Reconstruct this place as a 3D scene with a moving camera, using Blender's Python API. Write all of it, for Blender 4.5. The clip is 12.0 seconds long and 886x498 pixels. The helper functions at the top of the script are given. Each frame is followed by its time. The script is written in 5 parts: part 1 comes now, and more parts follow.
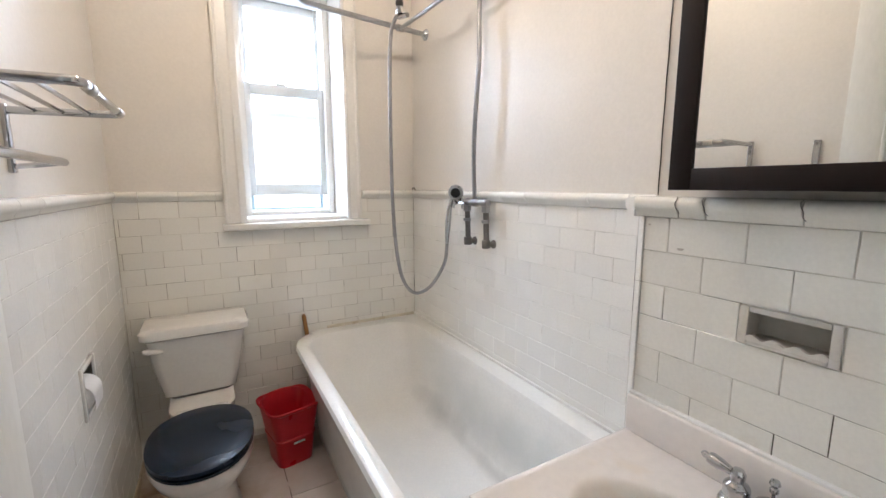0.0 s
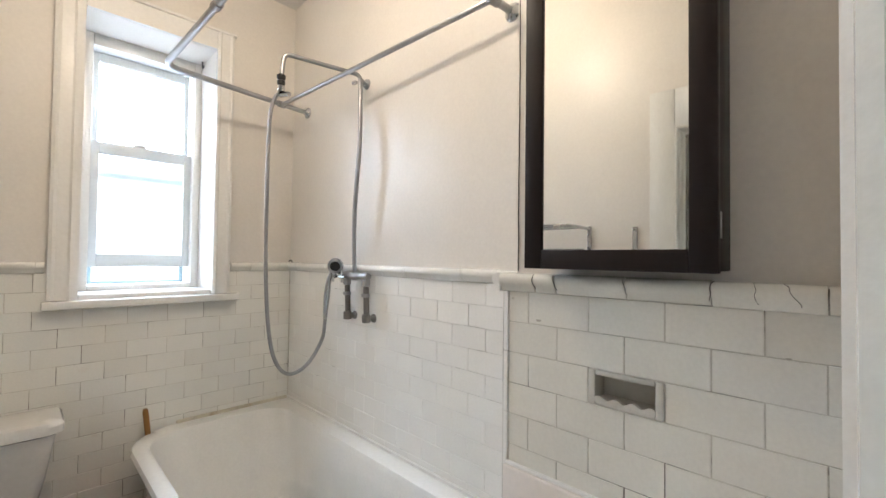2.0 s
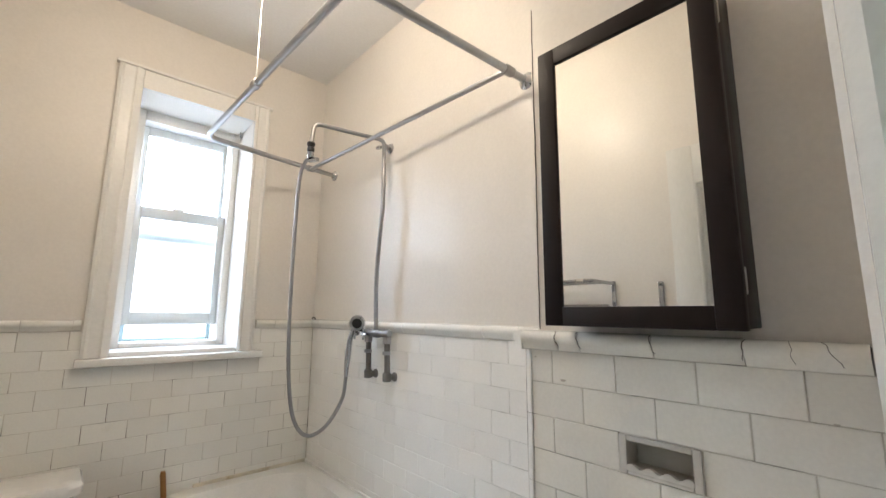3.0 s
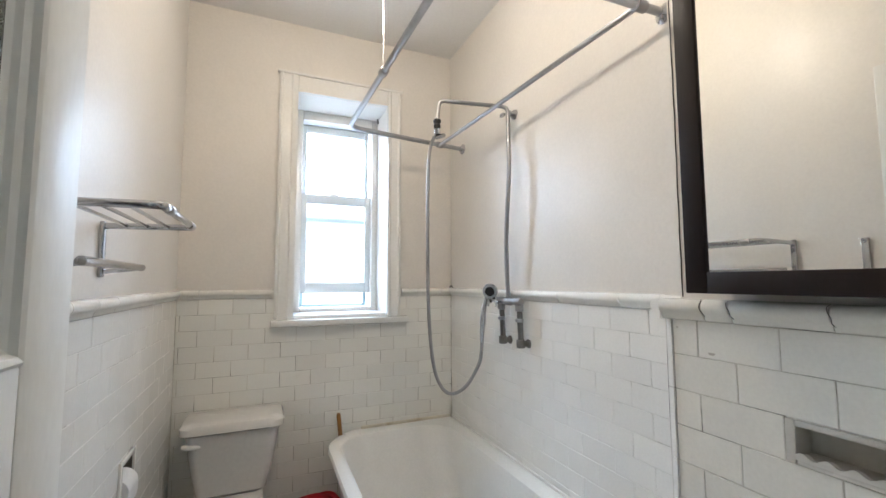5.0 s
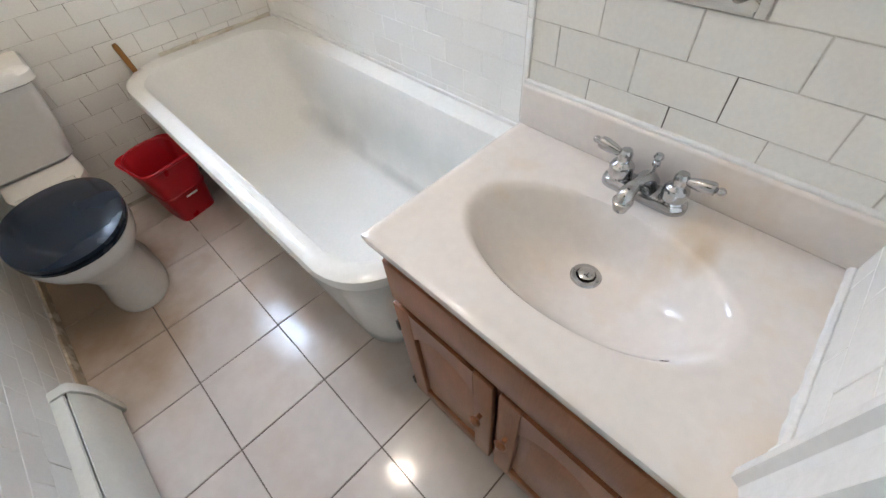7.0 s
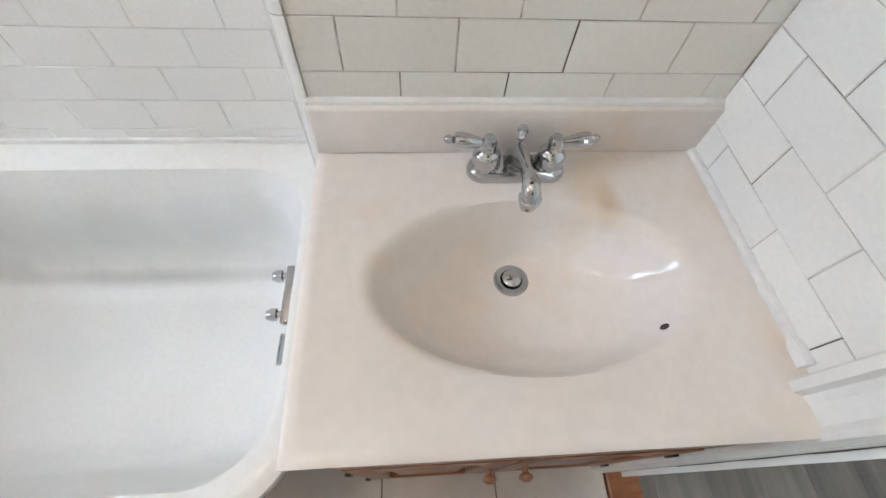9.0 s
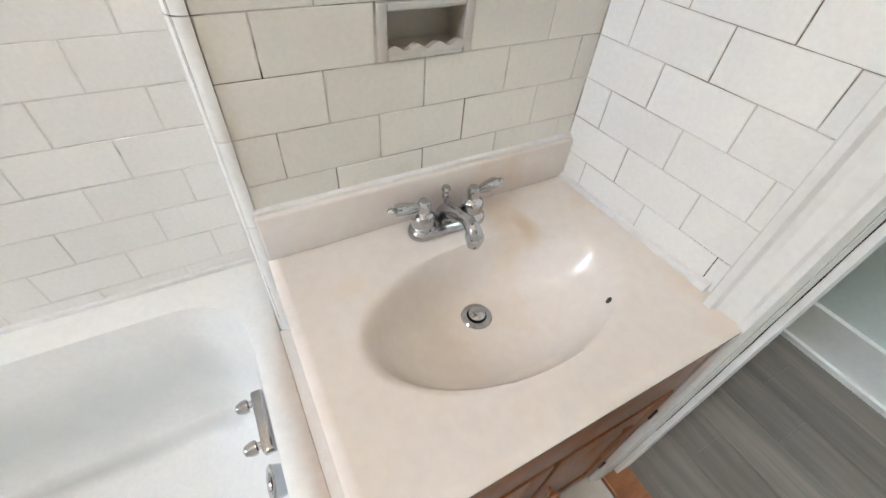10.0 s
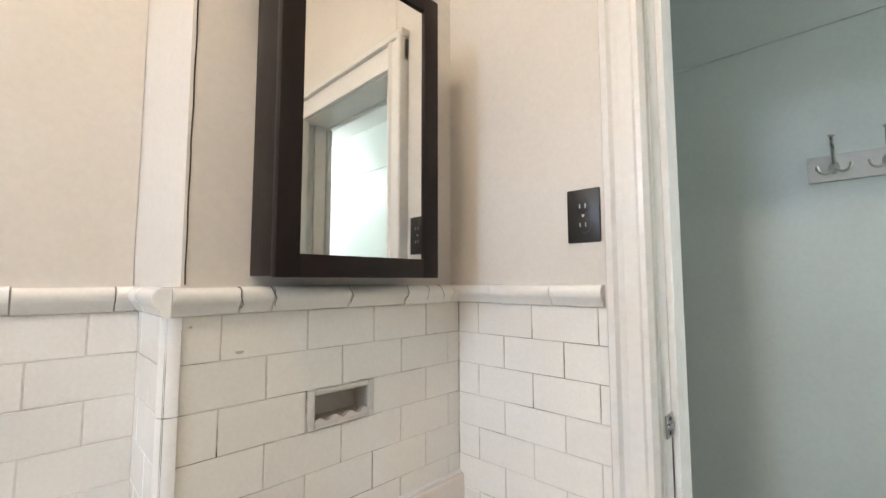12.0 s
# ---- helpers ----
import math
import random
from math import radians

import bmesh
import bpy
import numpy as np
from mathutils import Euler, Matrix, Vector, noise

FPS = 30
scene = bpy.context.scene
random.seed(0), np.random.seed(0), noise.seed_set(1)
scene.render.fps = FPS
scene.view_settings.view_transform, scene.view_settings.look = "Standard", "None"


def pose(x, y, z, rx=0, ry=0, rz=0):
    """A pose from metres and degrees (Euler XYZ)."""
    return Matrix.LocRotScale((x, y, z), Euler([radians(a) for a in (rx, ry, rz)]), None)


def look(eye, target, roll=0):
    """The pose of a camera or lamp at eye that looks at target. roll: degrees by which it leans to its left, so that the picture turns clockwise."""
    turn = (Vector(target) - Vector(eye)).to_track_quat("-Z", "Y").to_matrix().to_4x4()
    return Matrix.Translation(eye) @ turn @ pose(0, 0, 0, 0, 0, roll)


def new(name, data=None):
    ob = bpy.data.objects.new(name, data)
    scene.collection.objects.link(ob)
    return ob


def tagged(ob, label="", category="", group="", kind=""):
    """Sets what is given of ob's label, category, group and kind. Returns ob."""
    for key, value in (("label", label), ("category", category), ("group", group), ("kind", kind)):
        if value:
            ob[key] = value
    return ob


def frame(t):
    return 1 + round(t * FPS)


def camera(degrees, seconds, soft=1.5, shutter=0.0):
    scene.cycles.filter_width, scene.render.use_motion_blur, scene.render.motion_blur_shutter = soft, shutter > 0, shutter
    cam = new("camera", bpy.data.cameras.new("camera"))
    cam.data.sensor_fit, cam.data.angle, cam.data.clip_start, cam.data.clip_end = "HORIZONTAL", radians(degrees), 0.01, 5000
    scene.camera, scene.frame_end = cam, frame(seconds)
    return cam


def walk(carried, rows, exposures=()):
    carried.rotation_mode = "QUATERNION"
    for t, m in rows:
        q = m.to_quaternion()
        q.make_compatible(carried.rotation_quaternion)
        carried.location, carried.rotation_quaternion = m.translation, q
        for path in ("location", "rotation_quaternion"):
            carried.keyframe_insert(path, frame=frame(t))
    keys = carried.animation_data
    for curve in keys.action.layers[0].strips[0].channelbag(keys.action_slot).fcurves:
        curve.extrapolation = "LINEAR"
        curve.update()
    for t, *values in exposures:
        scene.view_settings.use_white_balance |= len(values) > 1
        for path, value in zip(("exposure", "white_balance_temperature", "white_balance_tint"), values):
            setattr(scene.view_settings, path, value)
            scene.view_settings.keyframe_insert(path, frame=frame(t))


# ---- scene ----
cam = camera(93.9, 12.0)

PATH = [
    (0, (0.302, 0.016, 1.399), (1.274, 1.738, 1.097), -0.1),
    (0.5, (0.304, 0.011, 1.397), (1.484, 1.602, 1.121), 0.3),
    (1, (0.308, 0.002, 1.402), (1.627, 1.489, 1.182), 0.6),
    (1.5, (0.307, -0.003, 1.401), (1.706, 1.423, 1.294), 0.8),
    (2, (0.304, -0.006, 1.41), (1.727, 1.399, 1.454), 0.7),
    (2.5, (0.301, -0.011, 1.413), (1.7, 1.403, 1.623), 0.4),
    (2.7, (0.298, -0.014, 1.414), (1.676, 1.411, 1.682), 0.3),
    (4.3, (0.338, -0.034, 1.413), (1.31, 1.682, 1.746), -0.1),
    (4.5, (0.335, -0.036, 1.411), (1.242, 1.721, 1.709), -0.1),
    (5, (0.328, -0.05, 1.414), (1.112, 1.783, 1.571), -0.2),
    (5.5, (0.326, -0.05, 1.411), (1.078, 1.801, 1.308), -0.2),
    (6, (0.323, -0.046, 1.398), (1.079, 1.739, 0.906), -0.2),
    (6.5, (0.358, 0.01, 1.344), (1.097, 1.517, 0.255), -1.9),
    (7, (0.477, 0.131, 1.351), (1.314, 1.116, -0.175), -6.1),
    (7.2, (0.546, 0.168, 1.346), (1.417, 0.923, -0.288), -7.4),
    (8.8, (0.673, 0.462, 1.316), (1.656, 0.332, -0.421), 5.6),
    (9, (0.675, 0.468, 1.318), (1.679, 0.327, -0.406), 5.6),
    (9.5, (0.672, 0.496, 1.329), (1.814, 0.162, -0.279), 6.2),
    (10, (0.616, 0.617, 1.332), (1.817, -0.13, -0.082), 5.2),
    (10.5, (0.504, 0.713, 1.365), (1.854, -0.403, 0.399), 3.8),
    (11, (0.44, 0.769, 1.38), (1.864, -0.54, 0.871), 2.4),
    (11.5, (0.423, 0.792, 1.366), (1.847, -0.606, 1.242), 1.5),
    (12, (0.425, 0.789, 1.384), (1.836, -0.619, 1.537), -0.1),
]
EXPOSURES = ((0.0, 0.56, 5950, 17), (2.0, 0.41, 6000, 14), (2.5, 0.36, 6050, 14), (4.5, 0.30, 5750, 13), (5.5, 0.30, 5620, 12), (6.0, 0.54, 5700, 13), (6.6, 0.68, 5720, 13), (7.0, 0.73, 5720, 14), (9.0, 0.58, 5850, 14), (9.5, 0.64, 5950, 14), (10.0, 0.70, 6050, 14), (11.0, 0.70, 6150, 15), (11.5, 0.63, 6300, 16), (12.0, 0.64, 6300, 16))
walk(cam, [(t, look(eye, target, roll)) for t, eye, target, roll in PATH], EXPOSURES)

# levels and planes of the room
F, H = 0.04, 2.86                      # finished floor, ceiling
X0, XS, XW = -0.07, 1.18, 1.396           # west wall, sink wall, tub wall
YS, YJ, YN = -0.038, 0.635, 2.318      # door wall, corner of the pipe chase, window wall
YH, YO = -1.08, -0.150                 # far hall wall, hall face of the door wall
RIM = 0.60
XU = 1.205                             # plaster face above the sink tiles
SKEW = 2.4                             # degrees by which the tiled end of the door wall is out of square
YC = -0.020                            # corner of the sink wall and the tiled door wall
YU = 0.614                             # corner of the chase plaster above the tiles
CAP0, CAP1 = 1.329, 1.374              # cap tiles along the top of the wainscot

# ---------------------------------------------------------------- light
world = bpy.data.worlds.new("world")
scene.world = world
world.use_nodes = True
wn = world.node_tree
sky = wn.nodes.new("ShaderNodeTexSky")
sky.sky_type, sky.sun_disc = "NISHITA", False
sky.sun_elevation, sky.sun_rotation = radians(45), radians(200)
wn.links.new(sky.outputs[0], wn.nodes["Background"].inputs[0])
wn.nodes["Background"].inputs[1].default_value = 0.12


def lamp(name, kind, energy, colour, m, size=0.1, size_y=None):
    data = bpy.data.lights.new(name, kind)
    data.energy, data.color = energy, colour
    if kind == "AREA":
        data.size = size
        if size_y:
            data.shape, data.size_y = "RECTANGLE", size_y
    else:
        data.shadow_soft_size = size
    ob = new(name, data)
    ob.matrix_basis = m
    return ob


WINDOW_POWER, BULB_POWER, HALL_POWER = 215, 15.5, 80
lamp("window_daylight", "AREA", WINDOW_POWER, (0.75, 0.89, 1.0), look((0.735, 3.36, 2.80), (0.72, 1.5, 1.1)), 1.7, 1.7)
lamp("bulb_light", "POINT", BULB_POWER, (1.0, 0.815, 0.57), pose(0.62, 1.15, 2.610), 0.05)
lamp("hall_light", "POINT", HALL_POWER, (0.95, 1.0, 0.96), pose(-2.3, -0.62, 2.42), 0.07)


# ---------------------------------------------------------------- materials
def nodes_of(name):
    m = bpy.data.materials.new(name)
    m.use_nodes = True
    t = m.node_tree
    return m, t, t.nodes["Principled BSDF"]


def noise_node(t, scale, detail=4.0, rough=0.55, stretch=(1, 1, 1)):
    co = t.nodes.new("ShaderNodeNewGeometry")
    mp = t.nodes.new("ShaderNodeMapping")
    mp.inputs["Scale"].default_value = stretch
    n = t.nodes.new("ShaderNodeTexNoise")
    n.inputs["Scale"].default_value, n.inputs["Detail"].default_value, n.inputs["Roughness"].default_value = scale, detail, rough
    t.links.new(co.outputs["Position"], mp.inputs[0])
    t.links.new(mp.outputs[0], n.inputs["Vector"])
    return n


def ramp(t, source, lo, hi, c0, c1):
    r = t.nodes.new("ShaderNodeValToRGB")
    r.color_ramp.elements[0].position, r.color_ramp.elements[1].position = lo, hi
    r.color_ramp.elements[0].color, r.color_ramp.elements[1].color = (*c0, 1), (*c1, 1)
    t.links.new(source, r.inputs[0])
    return r


def mix(t, fac, a, b, kind="MIX"):
    n = t.nodes.new("ShaderNodeMix")
    n.data_type, n.blend_type = "RGBA", kind
    for slot, v in ((n.inputs[0], fac), (n.inputs[6], a), (n.inputs[7], b)):
        if isinstance(v, (int, float)):
            slot.default_value = v
        elif isinstance(v, tuple):
            slot.default_value = (*v, 1)
        else:
            t.links.new(v, slot)
    return n.outputs[2]


def bump(t, b, source, strength, dist):
    n = t.nodes.new("ShaderNodeBump")
    n.inputs["Strength"].default_value, n.inputs["Distance"].default_value = strength, dist
    t.links.new(source, n.inputs["Height"])
    t.links.new(n.outputs[0], b.inputs["Normal"])


def surface(name, colour, dark=0.9, rough=0.5, scale=3.0, fine=60.0, relief=0.0, relief_scale=40.0, metal=0.0, coat=0.0, stain=None,
            stain_at=(0.58, 0.75), stain_scale=4.0, rough_var=0.12, piece=0.0, stretch=(1, 1, 1), spec=0.5):
    """A base colour with broad mottling, fine grain, optional stains and relief."""
    m, t, b = nodes_of(name)
    big = noise_node(t, scale, 3, stretch=stretch)
    tiny = noise_node(t, fine, 2, stretch=stretch)
    low = tuple(c * dark for c in colour)
    col = ramp(t, big.outputs["Fac"], 0.3, 0.7, low, colour).outputs[0]
    grain = ramp(t, tiny.outputs["Fac"], 0.3, 0.7, (0.95, 0.95, 0.95), (1, 1, 1)).outputs[0]
    col = mix(t, 1.0, col, grain, "MULTIPLY")
    if stain:
        s = noise_node(t, stain_scale, 6, 0.6)
        col = mix(t, ramp(t, s.outputs["Fac"], *stain_at, (0, 0, 0), (1, 1, 1)).outputs[0], col, stain)
    if piece:
        info = t.nodes.new("ShaderNodeObjectInfo")
        v = ramp(t, info.outputs["Random"], 0, 1, (1 - piece,) * 3, (1, 1, 1)).outputs[0]
        col = mix(t, 1.0, col, v, "MULTIPLY")
    t.links.new(col, b.inputs["Base Color"])
    rr = t.nodes.new("ShaderNodeMapRange")
    rr.inputs["To Min"].default_value, rr.inputs["To Max"].default_value = max(0.02, rough - rough_var), min(1, rough + rough_var)
    t.links.new(big.outputs["Fac"], rr.inputs["Value"])
    t.links.new(rr.outputs[0], b.inputs["Roughness"])
    b.inputs["Metallic"].default_value = metal
    b.inputs["Specular IOR Level"].default_value = spec
    b.inputs["Coat Weight"].default_value = coat
    b.inputs["Coat Roughness"].default_value = 0.08
    if relief:
        r = noise_node(t, relief_scale, 4, stretch=stretch)
        bump(t, b, r.outputs["Fac"], relief, 0.004)
    return m


PAINT = surface("wall_paint", (0.74, 0.705, 0.655), 0.94, 0.40, 2.2, 90, 0.25, 14, rough_var=0.06)
GLOSS = surface("gloss_trim_paint", (0.82, 0.81, 0.78), 0.95, 0.22, 3, 70, 0.35, 22, rough_var=0.06)
ALU = surface("weathered_blue_grey_aluminium", (0.36, 0.47, 0.50), 0.8, 0.5, 8, 90, metal=0.4)
# white vinyl greyed: the backlit sash's shade is put into its colour
VINYL = surface("greyed_white_vinyl", (0.66, 0.69, 0.70), 0.95, 0.35, 4, 80, rough_var=0.06)
DOORPAINT = surface("door_gloss_paint", (0.76, 0.76, 0.73), 0.95, 0.44, 3, 70, 0.16, 26, rough_var=0.05, stretch=(2, 2, 0.6), spec=0.25)
CEILING = surface("ceiling_paint", (0.76, 0.75, 0.73), 0.96, 0.6, 2, 80, 0.2, 12)
TILE = surface("cream_wall_tile", (0.86, 0.845, 0.79), 0.96, 0.15, 5, 140, 0.12, 9, rough_var=0.05, piece=0.07,
               stain=(0.66, 0.60, 0.50), stain_at=(0.66, 0.95), stain_scale=7)
TILE_WHITE = surface("white_wall_tile", (0.88, 0.87, 0.835), 0.96, 0.14, 5, 140, 0.16, 8, rough_var=0.05, piece=0.05)
GROUT = surface("aged_grout", (0.70, 0.67, 0.60), 0.75, 0.9, 9, 120, stain=(0.07, 0.055, 0.04), stain_at=(0.47, 0.58), stain_scale=7)
GROUT_MID = surface("yellowed_grout", (0.66, 0.62, 0.54), 0.75, 0.9, 9, 120, stain=(0.12, 0.095, 0.07), stain_at=(0.48, 0.60), stain_scale=7)
GROUT_PALE = surface("painted_grout", (0.83, 0.82, 0.78), 0.85, 0.7, 6, 90, stain=(0.20, 0.17, 0.14), stain_at=(0.57, 0.65), stain_scale=7)
CAULK = surface("white_caulk", (0.82, 0.81, 0.79), 0.9, 0.5, 20, 90, 0.6, 60)
OLDCAULK = surface("yellowed_caulk", (0.74, 0.68, 0.56), 0.8, 0.6, 12, 90, 0.6, 60, stain=(0.45, 0.33, 0.18), stain_at=(0.52, 0.72), stain_scale=14)
CRACK = surface("dark_gap", (0.035, 0.028, 0.022), 0.5, 0.9, 12, 90)
FLOORTILE = surface("beige_floor_tile", (0.74, 0.67, 0.625), 0.84, 0.13, 3.2, 26, 0.05, 30, rough_var=0.05, piece=0.05,
                    stain=(0.62, 0.52, 0.46), stain_at=(0.5, 0.78), stain_scale=5)
FLOORGROUT = surface("dirty_floor_grout", (0.22, 0.18, 0.15), 0.6, 0.9, 8, 100, stain=(0.62, 0.56, 0.50), stain_at=(0.56, 0.66), stain_scale=7)
ENAMEL = surface("tub_enamel", (0.84, 0.84, 0.81), 0.97, 0.16, 3, 60, 0.06, 10, rough_var=0.08)
# enamel wear; the grey mottle also stands for shade inside the tub
TUBIN = surface("worn_shaded_tub_enamel", (0.85, 0.845, 0.815), 0.93, 0.42, 4, 90, 0.03, 16, rough_var=0.12,
                stain=(0.66, 0.67, 0.665), stain_at=(0.48, 0.85), stain_scale=2.0)
CHINA = surface("toilet_china", (0.80, 0.78, 0.745), 0.97, 0.12, 3, 60, coat=0.3)
NAVY = surface("navy_seat_lacquer", (0.006, 0.014, 0.030), 0.8, 0.24, 6, 60, spec=0.32)
RED = surface("red_plastic", (0.56, 0.012, 0.022), 0.85, 0.32, 6, 90)
GREYP = surface("dark_grey_plastic", (0.025, 0.03, 0.04), 0.8, 0.5, 6, 90)
ROSETTE = surface("chipped_white_paint_on_brass", (0.78, 0.76, 0.72), 0.9, 0.4, 20, 120, 0.3, 60, stain=(0.16, 0.11, 0.05), stain_at=(0.58, 0.64), stain_scale=55)
STICK = surface("brown_wood_stick", (0.36, 0.17, 0.04), 0.6, 0.5, 8, 60, stretch=(1, 1, 0.1))
CHROME = surface("chrome", (0.54, 0.55, 0.57), 0.92, 0.1, 6, 80, metal=1.0, rough_var=0.05)
STEEL = surface("dull_steel_pipe", (0.40, 0.40, 0.41), 0.75, 0.36, 8, 90, metal=1.0, rough_var=0.12)
GALV = surface("galvanised_rod", (0.46, 0.47, 0.49), 0.8, 0.33, 9, 90, metal=1.0)
DARKPIPE = surface("tarnished_pipe", (0.24, 0.23, 0.22), 0.6, 0.38, 14, 90, metal=1.0)
BLACKP = surface("black_plastic", (0.012, 0.012, 0.013), 0.8, 0.35, 10, 90)
BRASS = surface("worn_brass", (0.55, 0.38, 0.14), 0.5, 0.33, 14, 90, metal=1.0, stain=(0.78, 0.76, 0.72), stain_at=(0.55, 0.62), stain_scale=60)
ESPRESSO = surface("espresso_wood", (0.017, 0.011, 0.0105), 0.7, 0.45, 5, 120, 0.1, 30, stretch=(4, 4, 0.6), spec=0.2)
# tan mottling holds brown staining and the basin's warm shading, put into the colour
MARBLE = surface("cultured_marble", (0.80, 0.745, 0.70), 0.97, 0.13, 3.5, 50, rough_var=0.05, coat=0.2,
                 stain=(0.72, 0.57, 0.40), stain_at=(0.56, 0.82), stain_scale=3.4)
SOAP = surface("grey_soap_dish_china", (0.62, 0.60, 0.56), 0.95, 0.25, 6, 90)
SOAPIN = surface("dull_tan_china", (0.50, 0.465, 0.41), 0.85, 0.45, 9, 90)
# dark colour stands for the shade inside the paper holder's recess
RECESS = surface("dark_recess_shade", (0.20, 0.18, 0.15), 0.8, 0.6, 9, 90)
HEATER = surface("heater_enamel", (0.74, 0.735, 0.68), 0.93, 0.35, 4, 80, stain=(0.42, 0.35, 0.25), stain_at=(0.64, 0.8), stain_scale=9)
PAPER = surface("tissue_paper", (0.82, 0.82, 0.82), 0.95, 0.9, 20, 120, 0.3, 90)
HALLWALL = surface("grey_green_wall_paint", (0.57, 0.615, 0.59), 0.95, 0.42, 2, 80, 0.12, 12)
HALLFLOOR = surface("grey_vinyl_plank", (0.25, 0.215, 0.185), 0.6, 0.34, 5, 70, 0.1, 30, piece=0.2, stretch=(0.5, 6, 1))
STEELDULL = surface("brushed_nickel", (0.5, 0.48, 0.45), 0.8, 0.3, 10, 120, metal=1.0)
DIRT = surface("brown_floor_dirt", (0.52, 0.43, 0.31), 0.75, 0.85, 9, 70, stain=(0.70, 0.64, 0.54), stain_at=(0.5, 0.6), stain_scale=11)


def stain_shade_patch(m, centre, radii, colour, soft, amount):
    """Lays one ragged patch, a stain or painted shade, over a material, by place in the room."""
    t = m.node_tree
    b = t.nodes["Principled BSDF"]
    base = b.inputs["Base Color"].links[0].from_socket
    geo = t.nodes.new("ShaderNodeNewGeometry")
    mapping = t.nodes.new("ShaderNodeMapping")
    mapping.vector_type = "TEXTURE"
    mapping.inputs["Location"].default_value = centre
    mapping.inputs["Scale"].default_value = radii
    t.links.new(geo.outputs["Position"], mapping.inputs["Vector"])
    length = t.nodes.new("ShaderNodeVectorMath")
    length.operation = "LENGTH"
    t.links.new(mapping.outputs[0], length.inputs[0])
    n = t.nodes.new("ShaderNodeTexNoise")
    n.inputs["Scale"].default_value, n.inputs["Detail"].default_value = 7.0, 5.0
    t.links.new(geo.outputs["Position"], n.inputs["Vector"])
    add = t.nodes.new("ShaderNodeMath")
    add.operation = "MULTIPLY_ADD"
    add.inputs[1].default_value = 0.7
    t.links.new(n.outputs["Fac"], add.inputs[0])
    t.links.new(length.outputs["Value"], add.inputs[2])
    fac = ramp(t, add.outputs[0], 1.0 - soft, 1.0, (amount,) * 3, (0, 0, 0)).outputs[0]
    t.links.new(mix(t, fac, base, colour), b.inputs["Base Color"])


stain_shade_patch(MARBLE, (1.062, 0.160, 0.80), (0.075, 0.040, 0.2), (0.58, 0.42, 0.25), 0.45, 0.5)
# grime and painted shade together, along the tub's east inner wall and floor edge
stain_shade_patch(TUBIN, (1.235, 1.72, 0.27), (0.10, 0.42, 0.13), (0.40, 0.41, 0.39), 0.7, 0.75)
stain_shade_patch(TUBIN, (1.29, 1.15, 0.38), (0.11, 1.05, 0.24), (0.60, 0.62, 0.60), 0.5, 0.75)
stain_shade_patch(TUBIN, (1.235, 1.15, 0.235), (0.06, 0.85, 0.05), (0.46, 0.47, 0.45), 0.7, 0.7)
stain_shade_patch(FLOORTILE, (0.06, 1.84, 0.04), (0.64, 0.98, 0.5), (0.40, 0.28, 0.18), 0.40, 0.85)


def wood_material():
    m, t, b = nodes_of("honey_oak")
    n = noise_node(t, 9, 5, 0.6, (6, 1.2, 0.7))
    fine = noise_node(t, 60, 3, 0.6, (4, 4, 0.25))
    c = ramp(t, n.outputs["Fac"], 0.3, 0.72, (0.205, 0.076, 0.030), (0.345, 0.140, 0.060)).outputs[0]
    g = ramp(t, fine.outputs["Fac"], 0.35, 0.6, (0.86, 0.84, 0.81), (1, 1, 1)).outputs[0]
    t.links.new(mix(t, 1.0, c, g, "MULTIPLY"), b.inputs["Base Color"])
    b.inputs["Roughness"].default_value = 0.33
    bump(t, b, fine.outputs["Fac"], 0.15, 0.002)
    return m


OAK = wood_material()


def clear_glass(name, rough=0.0, tint=(1, 1, 1)):
    m, t, b = nodes_of(name)
    b.inputs["Base Color"].default_value = (*tint, 1)
    b.inputs["Transmission Weight"].default_value = 1.0
    b.inputs["Roughness"].default_value = rough
    b.inputs["IOR"].default_value = 1.45
    return m, t, b


GLASS = clear_glass("window_glass", 0.02)[0]
FROST = clear_glass("frosted_window_glass", 0.38)[0]
CRYSTAL = clear_glass("knob_crystal", 0.02, (0.93, 0.97, 0.95))[0]
OBSCURE, _t, _b = clear_glass("obscure_door_glass", 0.2, (0.75, 0.8, 0.74))
_v = _t.nodes.new("ShaderNodeTexVoronoi")
_v.inputs["Scale"].default_value = 130
bump(_t, _b, _v.outputs["Distance"], 0.9, 0.01)

MIRROR, _t, _b = nodes_of("mirror_silver")
_b.inputs["Metallic"].default_value = 1.0
_b.inputs["Base Color"].default_value = (0.86, 0.87, 0.85, 1)
_b.inputs["Roughness"].default_value = 0.015


def glow(name, colour, strength):
    m, t, b = nodes_of(name)
    b.inputs["Base Color"].default_value = (0.8, 0.8, 0.8, 1)
    b.inputs["Emission Color"].default_value = (*colour, 1)
    b.inputs["Emission Strength"].default_value = strength
    return m


DAY = glow("hazy_daylight", (0.95, 0.98, 1.0), 1.6)
BULB = glow("lit_bulb", (1.0, 0.80, 0.52), 8)
HALLBULB = glow("lit_hall_shade", (0.93, 1.0, 0.97), 6)


# ---------------------------------------------------------------- mesh helpers
def part(name, bm, material, parent=None, label="", smooth=True):
    bmesh.ops.recalc_face_normals(bm, faces=bm.faces)
    me = bpy.data.meshes.new(name)
    bm.to_mesh(me)
    bm.free()
    me.materials.append(material)
    if smooth:
        me.shade_smooth()
        me.set_sharp_from_angle(angle=radians(40))
    ob = new(name, me)
    if parent:
        ob.parent = parent
    if label:
        ob["label"] = label
    return ob


def root(name, at=(0, 0, 0)):
    ob = new(name)
    ob.location = at
    ob.empty_display_size = 0.05
    return ob


